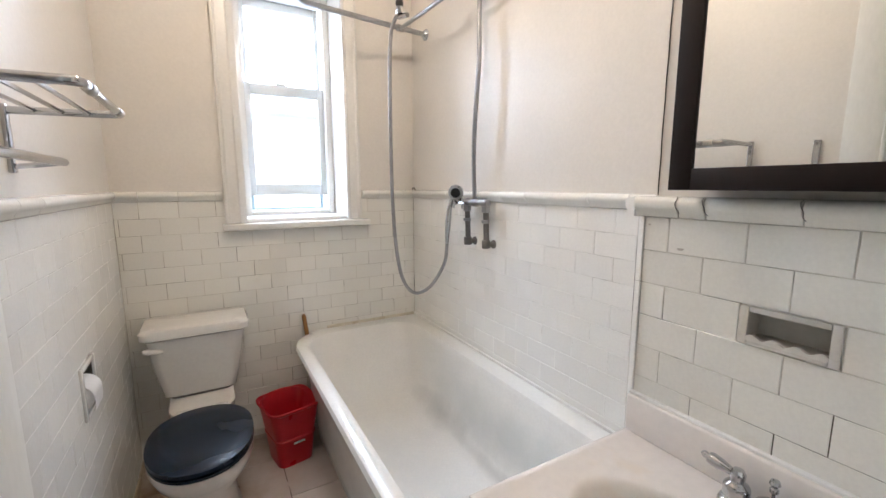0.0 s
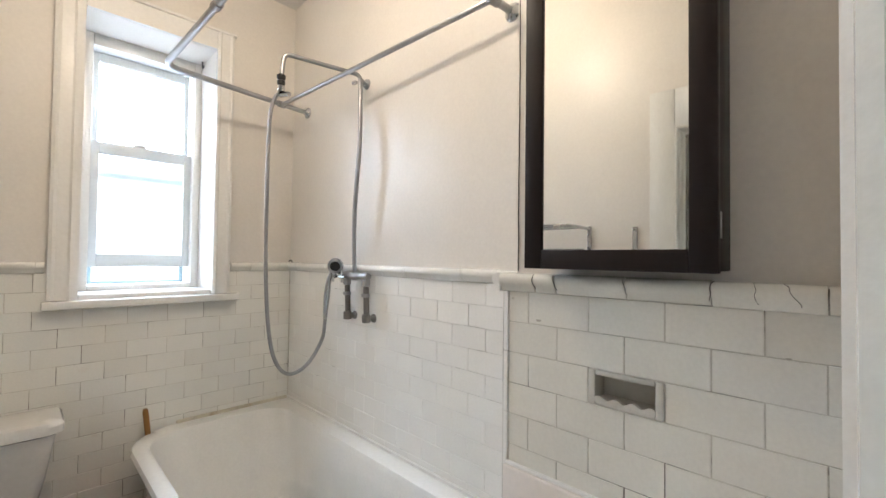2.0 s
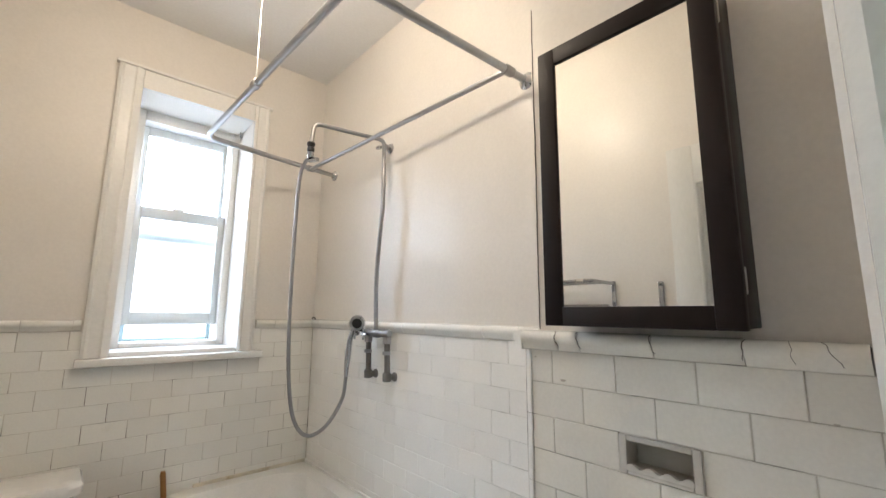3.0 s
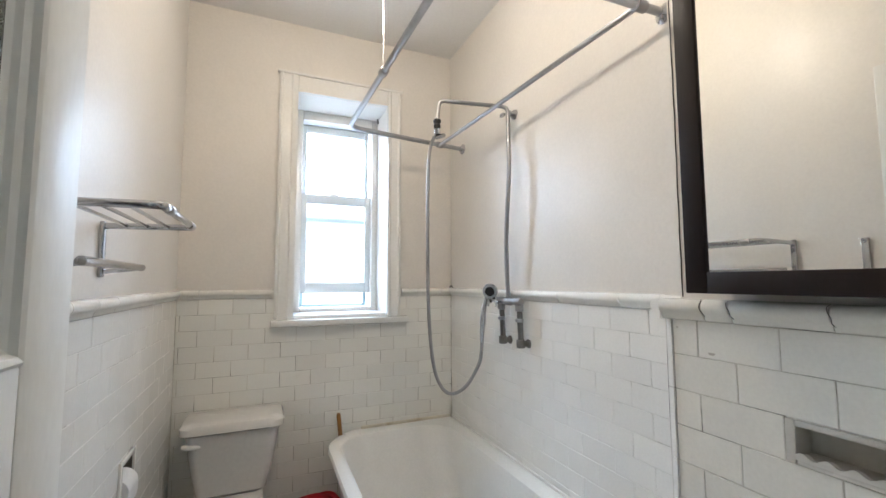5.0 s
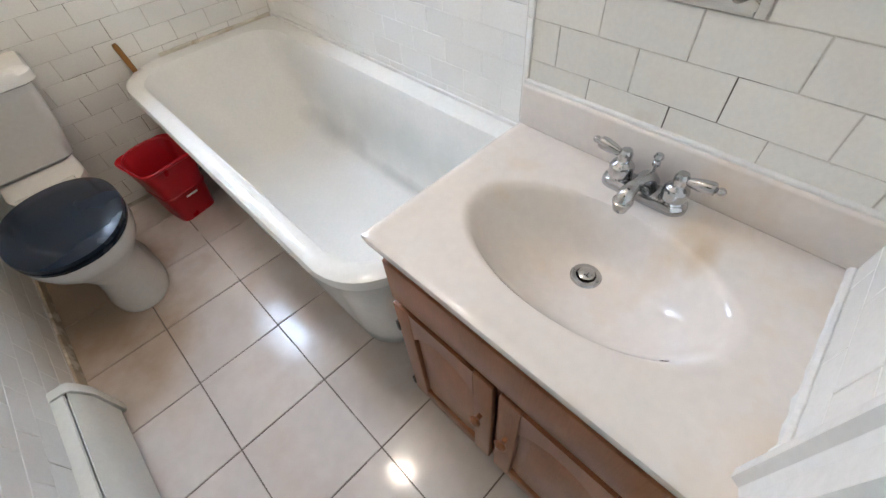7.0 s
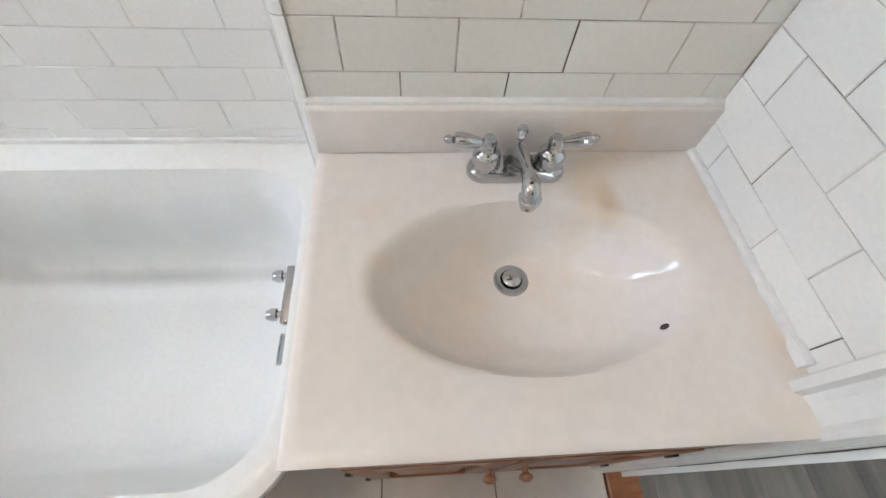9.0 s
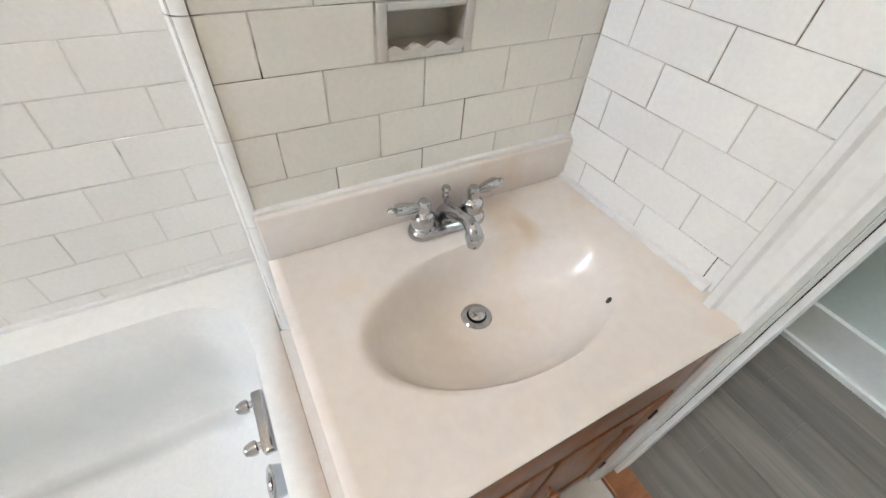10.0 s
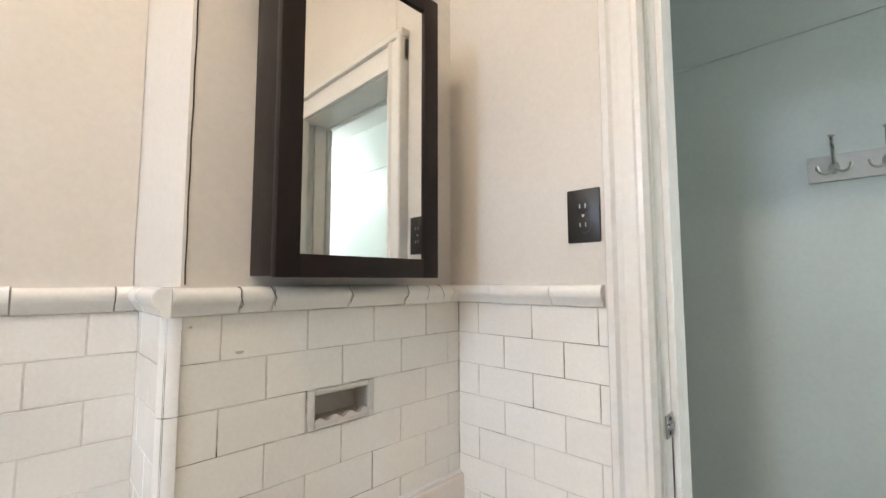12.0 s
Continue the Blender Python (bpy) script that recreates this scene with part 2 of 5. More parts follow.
def under(ob, m=None):
    """A matrix that turns world places into the thing's own."""
    return Matrix.Translation(ob.location).inverted()


def box(x0, y0, z0, x1, y1, z1, bevel=0.0, segments=2, bm=None):
    bm = bm or bmesh.new()
    made = bmesh.ops.create_cube(bm, size=1)["verts"]
    for v in made:
        v.co = Vector(((x0 + x1) / 2 + v.co.x * (x1 - x0), (y0 + y1) / 2 + v.co.y * (y1 - y0), (z0 + z1) / 2 + v.co.z * (z1 - z0)))
    if bevel:
        es = {e for v in made for e in v.link_edges}
        bmesh.ops.bevel(bm, geom=list(es), offset=bevel, segments=segments, profile=0.5, affect="EDGES")
    return bm


def boxes(*rows, bevel=0.0):
    bm = bmesh.new()
    for r in rows:
        box(*r, bevel=bevel, bm=bm)
    return bm


def loft(loops, cap_start=False, cap_end=False, closed=True, bm=None):
    bm = bm or bmesh.new()
    rings = [[bm.verts.new(p) for p in loop] for loop in loops]
    n = len(rings[0])
    for a, b in zip(rings, rings[1:]):
        for i in range(n if closed else n - 1):
            j = (i + 1) % n
            bm.faces.new((a[i], a[j], b[j], b[i]))
    if cap_start:
        bm.faces.new(rings[0])
    if cap_end:
        bm.faces.new(rings[-1])
    return bm


def lathe(profile, m=None, n=24, bm=None):
    """Turns rows of (radius, height) round the z axis, then moves them by m."""
    m = m or Matrix()
    loops = [[m @ Vector((r * math.cos(k * math.tau / n), r * math.sin(k * math.tau / n), z)) for k in range(n)] for r, z in profile]
    return loft(loops, profile[0][0] > 1e-6, profile[-1][0] > 1e-6, bm=bm)


def smooth_path(points, steps=8):
    p = [Vector(q) for q in points]
    p = [2 * p[0] - p[1], *p, 2 * p[-1] - p[-2]]
    out = []
    for a, b, c, d in zip(p, p[1:], p[2:], p[3:]):
        for k in range(steps):
            t = k / steps
            out.append(0.5 * (2 * b + (c - a) * t + (2 * a - 5 * b + 4 * c - d) * t * t + (3 * b - 3 * c + d - a) * t ** 3))
    return [*out, p[-2]]


def rounded_path(points, r, steps=6):
    """Straight runs with the inner corners rounded."""
    p = [Vector(q) for q in points]
    out = [p[0]]
    for a, b, c in zip(p, p[1:], p[2:]):
        u, v = (a - b).normalized(), (c - b).normalized()
        s, e = b + u * r, b + v * r
        for k in range(steps + 1):
            t = k / steps
            out.append(s * (1 - t) ** 2 + b * 2 * t * (1 - t) + e * t * t)
    return [*out, p[-1]]


def tube(path, r, n=12, bm=None, radii=None, ridge=0.0):
    loops, side = [], None
    for i, q in enumerate(path):
        d = (path[min(i + 1, len(path) - 1)] - path[max(i - 1, 0)]).normalized()
        side = (side - d * side.dot(d)).normalized() if side else d.orthogonal().normalized()
        up = d.cross(side)
        rr = (radii[i] if radii else r) * (1 + (ridge if i % 2 else 0))
        loops.append([q + (side * math.cos(k * math.tau / n) + up * math.sin(k * math.tau / n)) * rr for k in range(n)])
    return loft(loops, True, True, bm=bm)


def rod(a, b, r, n=12, bm=None):
    return tube([Vector(a), Vector(b)], r, n, bm)


def rrect(x0, x1, y0, y1, z, sw, se, ne, nw, n=8):
    """A rounded rectangle of 4 * (n + 1) points, with a radius for each corner."""
    out = []
    for cx, cy, r, a0 in ((x0 + sw, y0 + sw, sw, 180), (x1 - se, y0 + se, se, 270), (x1 - ne, y1 - ne, ne, 0), (x0 + nw, y1 - nw, nw, 90)):
        for k in range(n + 1):
            a = radians(a0 + 90 * k / n)
            out.append((cx + r * math.cos(a), cy + r * math.sin(a), z))
    return out


def along(a, b):
    """A pose at a whose z axis points to b."""
    d = Vector(b) - Vector(a)
    return Matrix.Translation(a) @ d.to_track_quat("Z", "Y").to_matrix().to_4x4()


def structure(name, bm, material, label, category, smooth=False):
    return tagged(part(name, bm, material, smooth=smooth), label, category, kind="structure")


# ---------------------------------------------------------------- the large structure
floor = structure("floor", box(X0 - 0.02, YO + 0.06, F - 0.12, XW + 0.04, YN + 0.02, F - 0.004), FLOORGROUT, "beige marbled ceramic floor tiles with dark dirty grout", "floor")
hall_floor = structure("hall_floor", box(-2.8, YH - 0.05, F - 0.12, 2.2, YO + 0.058, F - 0.012), HALLFLOOR, "grey wood-look vinyl plank floor of the hall", "floor")
ceiling = structure("ceiling", box(X0 - 0.1, YO - 0.02, H, XW + 0.14, YN + 0.4, H + 0.1), CEILING, "plain white painted bathroom ceiling", "ceiling")
hall_ceiling = structure("hall_ceiling", box(-2.8, YH - 0.1, 2.6, 2.2, YO - 0.022, 2.7), CEILING, "plain white painted hall ceiling", "ceiling")

TPY0, TPY1, TPZ0, TPZ1 = 1.55, 1.70, 0.705, 0.855
wall_west = structure("wall_west", boxes((X0 - 0.2, YS, 0, X0, TPY0, H), (X0 - 0.2, TPY1, 0, X0, YN + 0.35, H), (X0 - 0.2, TPY0, 0, X0, TPY1, TPZ0),
                                         (X0 - 0.2, TPY0, TPZ1, X0, TPY1, H), (X0 - 0.2, TPY0, TPZ0, X0 - 0.09, TPY1, TPZ1)), PAINT,
                      "cream painted wall above a white tiled wainscot", "wall")
WX0, WX1, WZ0, WZ1 = 0.467, 0.979, 1.216, 2.466
wall_north = structure("wall_north", boxes((X0, YN, 0, WX0, YN + 0.35, H), (WX1, YN, 0, XW + 0.2, YN + 0.35, H), (WX0, YN, 0, WX1, YN + 0.35, WZ0 - 0.03),
                                           (WX0, YN, WZ1, WX1, YN + 0.35, H)), PAINT, "cream painted window wall above a subway tile wainscot", "wall")
wall_east = structure("wall_east", box(XW, YU + 0.035, 0, XW + 0.2, YN, H), PAINT, "cream painted wall beside the tub above subway tiles", "wall")
SY0, SY1, SZ0, SZ1 = 0.263, 0.393, 1.107, 1.167
wall_chase = structure("wall_chase", boxes((XS, YS - 0.02, 0, XW + 0.2, SY0, CAP1 - 0.004), (XS, SY1, 0, XW + 0.2, YJ, CAP1 - 0.004), (XS, SY0, 0, XW + 0.2, SY1, SZ0),
                                           (XS, SY0, SZ1, XW + 0.2, SY1, CAP1 - 0.004), (XS + 0.052, SY0, SZ0, XW + 0.2, SY1, SZ1)), PAINT,
                       "cream painted pipe chase wall behind the sink", "wall")
DX0, DX1, DZ = 0.045, 0.697, 2.09
wall_south = structure("wall_south", box(DX1 - XS + 0.002, -0.1, 0, 0.3, 0, H), PAINT, "cream painted door wall with a tiled wainscot", "wall")
wall_south.matrix_basis = pose(XS, YC, 0, 0, 0, SKEW)
structure("wall_door", boxes((X0 - 0.2, YO, 0, DX0, YS, H), (DX0, YO, DZ, DX1 + 0.01, YS, H)), PAINT, "cream painted wall over and beside the doorway", "wall")
wall_hall_far = structure("wall_hall_far", box(-2.8, YH - 0.1, 0, 2.2, YH, 2.7), HALLWALL, "smooth grey-green painted hall wall", "wall")
wall_hall_west = structure("wall_hall_west", box(-2.9, YH - 0.1, 0, -2.8, YO, 2.7), HALLWALL, "grey-green painted end wall of the hall", "wall")
wall_hall_east = structure("wall_hall_east", box(2.2, YH - 0.1, 0, 2.3, YO, 2.7), HALLWALL, "grey-green painted end wall of the hall", "wall")
wall_hall_near = structure("wall_hall_near", boxes((-2.8, YO - 0.02, 0, DX0 - 0.09, YO - 0.002, 2.7), (DX1 + 0.09, YO - 0.02, 0, 2.2, YO - 0.002, 2.7),
                                                   (DX0 - 0.09, YO - 0.02, DZ + 0.09, DX1 + 0.09, YO - 0.002, 2.7)), HALLWALL, "grey-green painted hall side of the door wall", "wall")
chase_loop = ((XU, YS - 0.02), (XW + 0.2, YS - 0.02), (XW + 0.2, YU + 0.034), (XW, YU + 0.034), (XU, YU))
structure("wall_chase_upper", loft([[(x, y, z) for x, y in chase_loop] for z in (CAP1 - 0.004, H)], True, True), PAINT, "cream painted chase wall above the tiles behind the mirror", "wall")
# open joint beside the chase corner
crack_path = [Vector((XU - 0.0006, YU - 0.006 + 0.0005 * math.sin(k * 1.7) + 0.0006 * math.sin(k * 0.31), CAP1 + 0.004 + k * 0.03)) for k in range(31)]
structure("crack", tube(crack_path, 0.0013, 5), CRACK, "dark open crack along the painted corner of the chase", "crack")

# hall trim
hall_base = structure("baseboard", boxes((-2.8, YH, F - 0.02, 2.2, YH + 0.016, F + 0.16, ), (-2.8, YH, F + 0.16, 2.2, YH + 0.024, F + 0.185), (-2.8, YH, F - 0.02, 2.2, YH + 0.034, F + 0.022)),
                      GLOSS, "tall white painted moulded hall baseboard", "baseboard")
structure("trim", box(-2.8, YH, 2.245, 2.2, YH + 0.008, 2.262, 0.003), HALLWALL, "narrow painted picture rail on the hall wall", "trim")
structure("threshold", box(DX0, YO + 0.015, F - 0.012, DX1, YO + 0.108, F + 0.008, 0.006), OAK, "worn brown wooden door threshold strip", "threshold")


# door casing and jamb
def casing(name, x0, x1, z1, y, out, inner):
    """An upright board with a raised outer back band and a beaded inner edge."""
    bm = bmesh.new()
    a, b = (x0, x1) if inner > 0 else (x1, x0)      # a: the outer edge
    s = 1 if b > a else -1
    prof = [(0, 0), (0, 0.034), (0.004, 0.038), (0.018, 0.038), (0.024, 0.028), (0.036, 0.024), (0.064, 0.024), (0.072, 0.030), (0.082, 0.029), (0.09, 0.016), (0.09, 0)]
    w = abs(b - a) / 0.09
    loops = [[(a + s * u * w, y + out * v, z) for u, v in prof] for z in (F - 0.01, z1)]
    loft(loops, True, True, bm=bm)
    return structure(name, bm, GLOSS, "thick white gloss painted door casing with moulded edges", "trim")


casing("trim_door_east", DX1 - 0.005, DX1 + 0.075, DZ + 0.085, YS, 1, -1)
casing("trim_door_west", X0 + 0.018, DX0 + 0.006, DZ + 0.085, YS, 1, 1)
structure("trim_door_head", boxes((X0 + 0.02, YS, DZ - 0.004, DX1 + 0.075, YS + 0.019, DZ + 0.075), (X0 + 0.014, YS, DZ + 0.0752, DX1 + 0.079, YS + 0.034, DZ + 0.1), bevel=0.004), GLOSS,
          "white gloss painted door head casing with a cap", "trim")
jamb = structure("trim_door_jamb", boxes((DX1 - 0.006, YO, F - 0.01, DX1 + 0.001, YS + 0.001, DZ), (DX0 - 0.001, YO, F - 0.01, DX0 + 0.006, YS + 0.001, DZ), (DX0, YO, DZ - 0.006, DX1, YS + 0.001, DZ + 0.001),
                                         (DX1 - 0.019, YO + 0.008, F, DX1 - 0.006, YS - 0.05, DZ - 0.006), (DX0 + 0.006, YO + 0.008, F, DX0 + 0.019, YS - 0.05, DZ - 0.006), bevel=0.0015), GLOSS,
                 "worn white painted door jamb with a stop strip", "trim")
structure("trim_hall_door", boxes((DX1 - 0.012, YO - 0.03, F - 0.01, DX1 + 0.09, YO - 0.001, DZ + 0.09), (DX0 - 0.09, YO - 0.03, F - 0.01, DX0 + 0.01, YO - 0.001, DZ + 0.09), (DX0 + 0.011, YO - 0.03, DZ - 0.01, DX1 - 0.013, YO - 0.001, DZ + 0.09), bevel=0.004),
          GLOSS, "white painted casing on the hall side of the doorway", "trim")
jamb_gap = [Vector((DX1 - 0.0064 + 0.0004 * math.sin(k * 1.3), YS - 0.0487 + 0.0006 * math.sin(k * 0.9 + 1), 0.34 + k * 0.03)) for k in range(26)]
structure("crack", tube(jamb_gap, 0.0013, 5), CRACK, "dark crack in the paint along the door stop", "crack")
strike = root("strike_plate", (DX1 - 0.008, YS - 0.028, 1.116))
tagged(strike, "small worn chrome strike plate on the door jamb", "strike plate")
part("plate", box(-0.003, -0.018, -0.021, 0.001, 0.018, 0.021, 0.001), CHROME, strike)
part("lip", box(-0.007, -0.014, -0.005, -0.003, 0.022, 0.005, 0.001), CHROME, strike)
for z in (-0.0125, 0.0125):
    part("screw", lathe([(0, 0.0015), (0.0045, 0.001), (0.0045, -0.001)], Matrix.Translation((-0.0035, 0, z)) @ pose(0, 0, 0, 0, -90, 0), 10), BLACKP, strike)


# ---------------------------------------------------------------- window
win = tagged(root("window_1", (0.725, 2.607, 1.234)), "white double-hung sash window raised a little over a deep sill", "window", kind="structure")
wm = Matrix.Translation((-0.733, -2.607, -1.246))


def wpart(name, bm, material, label="", parent=win, smooth=True):
    bm.transform(wm)
    return part(name, bm, material, parent, label, smooth)


wpart("window_frame", boxes((0.475, 2.558, 1.248, 0.524, 2.694, 2.479), (0.952, 2.558, 1.248, 0.986, 2.694, 2.479), (0.525, 2.558, 2.424, 0.951, 2.694, 2.479), (0.525, 2.558, 1.248, 0.951, 2.694, 1.271), bevel=0.003), GLOSS)


def sash(name, x0, x1, y0, y1, z0, z1, stile, bottom, top, glass, label, material=None):
    s = wpart(name, boxes((x0, y0, z0, x0 + stile, y1, z1), (x1 - stile, y0, z0, x1, y1, z1), (x0 + stile + 0.0005, y0, z0, x1 - stile - 0.0005, y1, z0 + bottom),
                          (x0 + stile + 0.0005, y0, z1 - top, x1 - stile - 0.0005, y1, z1), bevel=0.003), material or VINYL, label)
    g = box(x0 + stile - 0.004, (y0 + y1) / 2 - 0.002, z0 + bottom - 0.004, x1 - stile + 0.004, (y0 + y1) / 2 + 0.002, z1 - top + 0.004)
    g.transform(wm)
    pane = part("pane", g, glass, s, smooth=False)
    pane.visible_shadow = False
    return s


sash("upper_sash", 0.530, 0.946, 2.642, 2.674, 1.931, 2.422, 0.024, 0.039, 0.044, GLASS, "white upper window sash")
low = sash("lower_sash", 0.525, 0.951, 2.598, 2.635, 1.358, 1.972, 0.033, 0.064, 0.057, FROST, "white lower sash with frosted glass, raised a little")
wpart("sash_lift", boxes((0.650, 2.587, 1.362, 0.826, 2.597, 1.371), bevel=0.002), VINYL)
sash("storm_sash", 0.530, 0.946, 2.679, 2.692, 1.272, 1.854, 0.020, 0.015, 0.049, GLASS, "outer storm sash seen under the raised sash", ALU)
wpart("window_sill", boxes((0.365, YN - 0.052, 1.193, 1.109, YN - 0.001, 1.227), (0.476, YN - 0.0008, 1.193, 0.986, 2.694, 1.248), bevel=0.005), GLOSS, "deep white painted window sill")
wpart("sash_latch", boxes((0.694, 2.592, 1.972, 0.744, 2.618, 1.985), bevel=0.003), GLOSS)
wpart("hook", tube(smooth_path([(0.974, 2.512, 2.478), (0.974, 2.512, 2.452), (0.974, 2.501, 2.441), (0.974, 2.490, 2.452)], 4), 0.004, 8), DARKPIPE, "small dark metal hook under the window head")


def window_casing():
    bm = bmesh.new()
    y = YN
    for x0, x1 in ((0.371, WX0), (WX1, 1.059)):
        s = 1 if x0 < 0.5 else -1
        a = x0 if s > 0 else x1
        prof = [(0, 0), (0, 0.022), (0.012, 0.027), (0.022, 0.020), (0.060, 0.020), (0.068, 0.026), (abs(x1 - x0), 0.018), (abs(x1 - x0), 0)]
        loft([[(a + s * u, y - v, z) for u, v in prof] for z in (1.2165, 2.558)], True, True, bm=bm)
    box(WX0 + 0.0005, y - 0.020, WZ1, WX1 - 0.0005, y, 2.558, 0.003, bm=bm)
    box(0.360, y - 0.030, 2.5585, 1.070, y, 2.573, 0.004, bm=bm)
    return structure("trim_window", bm, GLOSS, "wide white gloss painted window casing", "trim")


window_casing()
structure("backdrop", box(-2.703, 6.117, -1.779, 4.530, 6.138, 6.441), DAY, "bright hazy daylight beyond the window", "backdrop")

# ---------------------------------------------------------------- tub
tub = tagged(root("bathtub", (1.0, 1.48, F)), "old white enamelled cast iron bathtub set into the corner", "bathtub")
tm = under(tub)
TX0, TX1, TY0, TY1 = 0.633, XW - 0.001, 0.639, YN - 0.001


def tpart(name, bm, material, label="", parent=tub):
    bm.transform(tm)
    return part(name, bm, material, parent, label)


def ring(dx0, dx1, dy0, dy1, z, sw, se, ne, nw):
    return rrect(TX0 + dx0, TX1 - dx1, TY0 + dy0, TY1 - dy1, z, sw, se, ne, nw, 22)


tpart("apron", loft([ring(0.115, 0.01, 0.13, 0.01, F, 0.12, 0.01, 0.01, 0.16), ring(0.10, 0.01, 0.115, 0.01, F + 0.02, 0.13, 0.01, 0.01, 0.17),
                     ring(0.088, 0.006, 0.09, 0.006, F + 0.10, 0.15, 0.01, 0.01, 0.19), ring(0.062, 0.004, 0.06, 0.004, F + 0.34, 0.16, 0.01, 0.01, 0.2),
                     ring(0.045, 0.003, 0.042, 0.003, RIM - 0.07, 0.16, 0.01, 0.01, 0.2), ring(0.03, 0.003, 0.028, 0.003, RIM - 0.045, 0.16, 0.01, 0.01, 0.2)]), ENAMEL, "white enamelled tub side curving in to the floor")
tpart("rim", loft([ring(0.03, 0.002, 0.028, 0.002, RIM - 0.046, 0.16, 0.01, 0.01, 0.2), ring(0.008, 0.001, 0.008, 0.001, RIM - 0.042, 0.17, 0.01, 0.01, 0.21),
                   ring(0.0, 0, 0.0, 0, RIM - 0.024, 0.19, 0.008, 0.008, 0.215), ring(0.006, 0, 0.006, 0, RIM - 0.007, 0.17, 0.008, 0.008, 0.21),
                   ring(0.022, 0.004, 0.022, 0.004, RIM, 0.16, 0.01, 0.01, 0.20), ring(0.046, 0.055, 0.050, 0.05, RIM - 0.001, 0.14, 0.10, 0.11, 0.19),
                   ring(0.060, 0.078, 0.060, 0.07, RIM - 0.008, 0.135, 0.13, 0.14, 0.18)]), ENAMEL, "thick rolled white tub rim")
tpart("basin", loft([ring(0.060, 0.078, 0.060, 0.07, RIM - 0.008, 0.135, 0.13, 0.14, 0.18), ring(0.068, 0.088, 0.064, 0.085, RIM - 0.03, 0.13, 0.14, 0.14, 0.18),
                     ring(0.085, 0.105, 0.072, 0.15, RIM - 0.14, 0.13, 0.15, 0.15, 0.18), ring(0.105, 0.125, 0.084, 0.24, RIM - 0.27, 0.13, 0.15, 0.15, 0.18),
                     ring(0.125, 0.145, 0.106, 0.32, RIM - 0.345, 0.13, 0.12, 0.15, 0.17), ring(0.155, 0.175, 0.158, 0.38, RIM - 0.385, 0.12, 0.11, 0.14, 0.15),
                     ring(0.20, 0.22, 0.22, 0.46, RIM - 0.398, 0.10, 0.10, 0.12, 0.12), ring(0.32, 0.34, 0.50, 0.70, RIM - 0.405, 0.02, 0.02, 0.02, 0.02)], False, True), TUBIN, "worn tub interior with faint grey scuffs and painted-in shade")
structure("caulk", boxes((TX1 - 0.010, YJ, RIM - 0.004, TX1 + 0.001, TY1, RIM + 0.012), bevel=0.003), CAULK,
          "uneven white caulk bead between tub and tiles", "caulk")
structure("caulk", box(0.84, TY1 - 0.013, RIM - 0.004, TX1 - 0.0102, TY1 + 0.001, RIM + 0.014, 0.004), OLDCAULK, "yellowed caulk bead along the back of the tub", "caulk")
filler = tagged(root("tub_faucet", (1.03, 0.7190, 0.54)), "chrome two-knob tub faucet bar on the inner tub wall", "faucet")
part("bar", box(-0.062, -0.012, -0.011, 0.062, 0.010, 0.011, 0.004), CHROME, filler)
for x in (-0.042, 0.042):
    part("knob", lathe([(0.007, 0), (0.007, 0.006), (0.013, 0.008), (0.013, 0.018), (0.009, 0.028), (0, 0.032)], Matrix.Translation((x, 0.010, 0)) @ pose(0, 0, 0, -90, 0, 0), 14), CHROME, filler)
ovf = tagged(root("tub_drain", (0.925, 0.7270, 0.518)), "round chrome overflow ring in the tub wall", "drain")
part("flange", lathe([(0.026, -0.022), (0.030, 0), (0.032, 0.003), (0.028, 0.006), (0.018, 0.005), (0.016, 0)], pose(0, 0, 0, -70, 0, 0), 20), CHROME, ovf)
part("hole", lathe([(0, 0.001), (0.017, 0.001)], pose(0, 0, 0, -70, 0, 0), 16), CRACK, ovf)

structure("filler_strip", box(0.765, 0.607, 0.50, XS - 0.003, 0.650, 0.591, 0.004), ENAMEL, "narrow white filler board between tub and vanity", "trim")
anchor = tagged(root("wall_anchor", (XW - 0.015, YN - 0.055, CAP1)), "small rusty metal hook stub on the tile ledge", "hook")
part("stub", tube(smooth_path([(0.0, 0, -0.002), (-0.004, 0, 0.010), (-0.016, -0.004, 0.012), (-0.022, -0.006, 0.004)], 4), 0.004, 8), DARKPIPE, anchor)

# ---------------------------------------------------------------- shower plumbing
shower = tagged(root("hand_shower", (1.343, 1.566, 1.327)), "exposed wall tub mixer with a chrome hand shower in its cradle", "shower")
sm = under(shower)


def spart(name, bm, material, label="", parent=shower):
    bm.transform(sm)
    return part(name, bm, material, parent, label)


for y in (1.641, 1.494):
    spart("supply_pipe", tube(rounded_path([(XW - 0.005, y - 0.002, 1.142), (1.356, y, 1.142), (1.349, y, 1.316)], 0.012), 0.0125), DARKPIPE, "tarnished metal supply pipe")
    spart("elbow", lathe([(0.016, -0.02), (0.019, -0.018), (0.019, 0.012), (0.016, 0.016)], along((1.354, y, 1.146), (1.349, y, 1.296)), 14), DARKPIPE)
    spart("nut", lathe([(0.013, -0.016), (0.02, -0.014), (0.02, 0.012), (0.013, 0.014)], along((1.349, y, 1.299), (1.349, y, 1.400)), 6), STEEL)
    spart("collar", lathe([(0.013, -0.008), (0.018, -0.006), (0.018, 0.006), (0.013, 0.008)], along((1.349, y, 1.244), (1.349, y, 1.400)), 12), STEEL)
    spart("escutcheon", lathe([(0.021, 0), (0.019, 0.006), (0.014, 0.010)], along((XW - 0.0005, y - 0.002, 1.142), (1.2, y, 1.151)), 18), DARKPIPE)
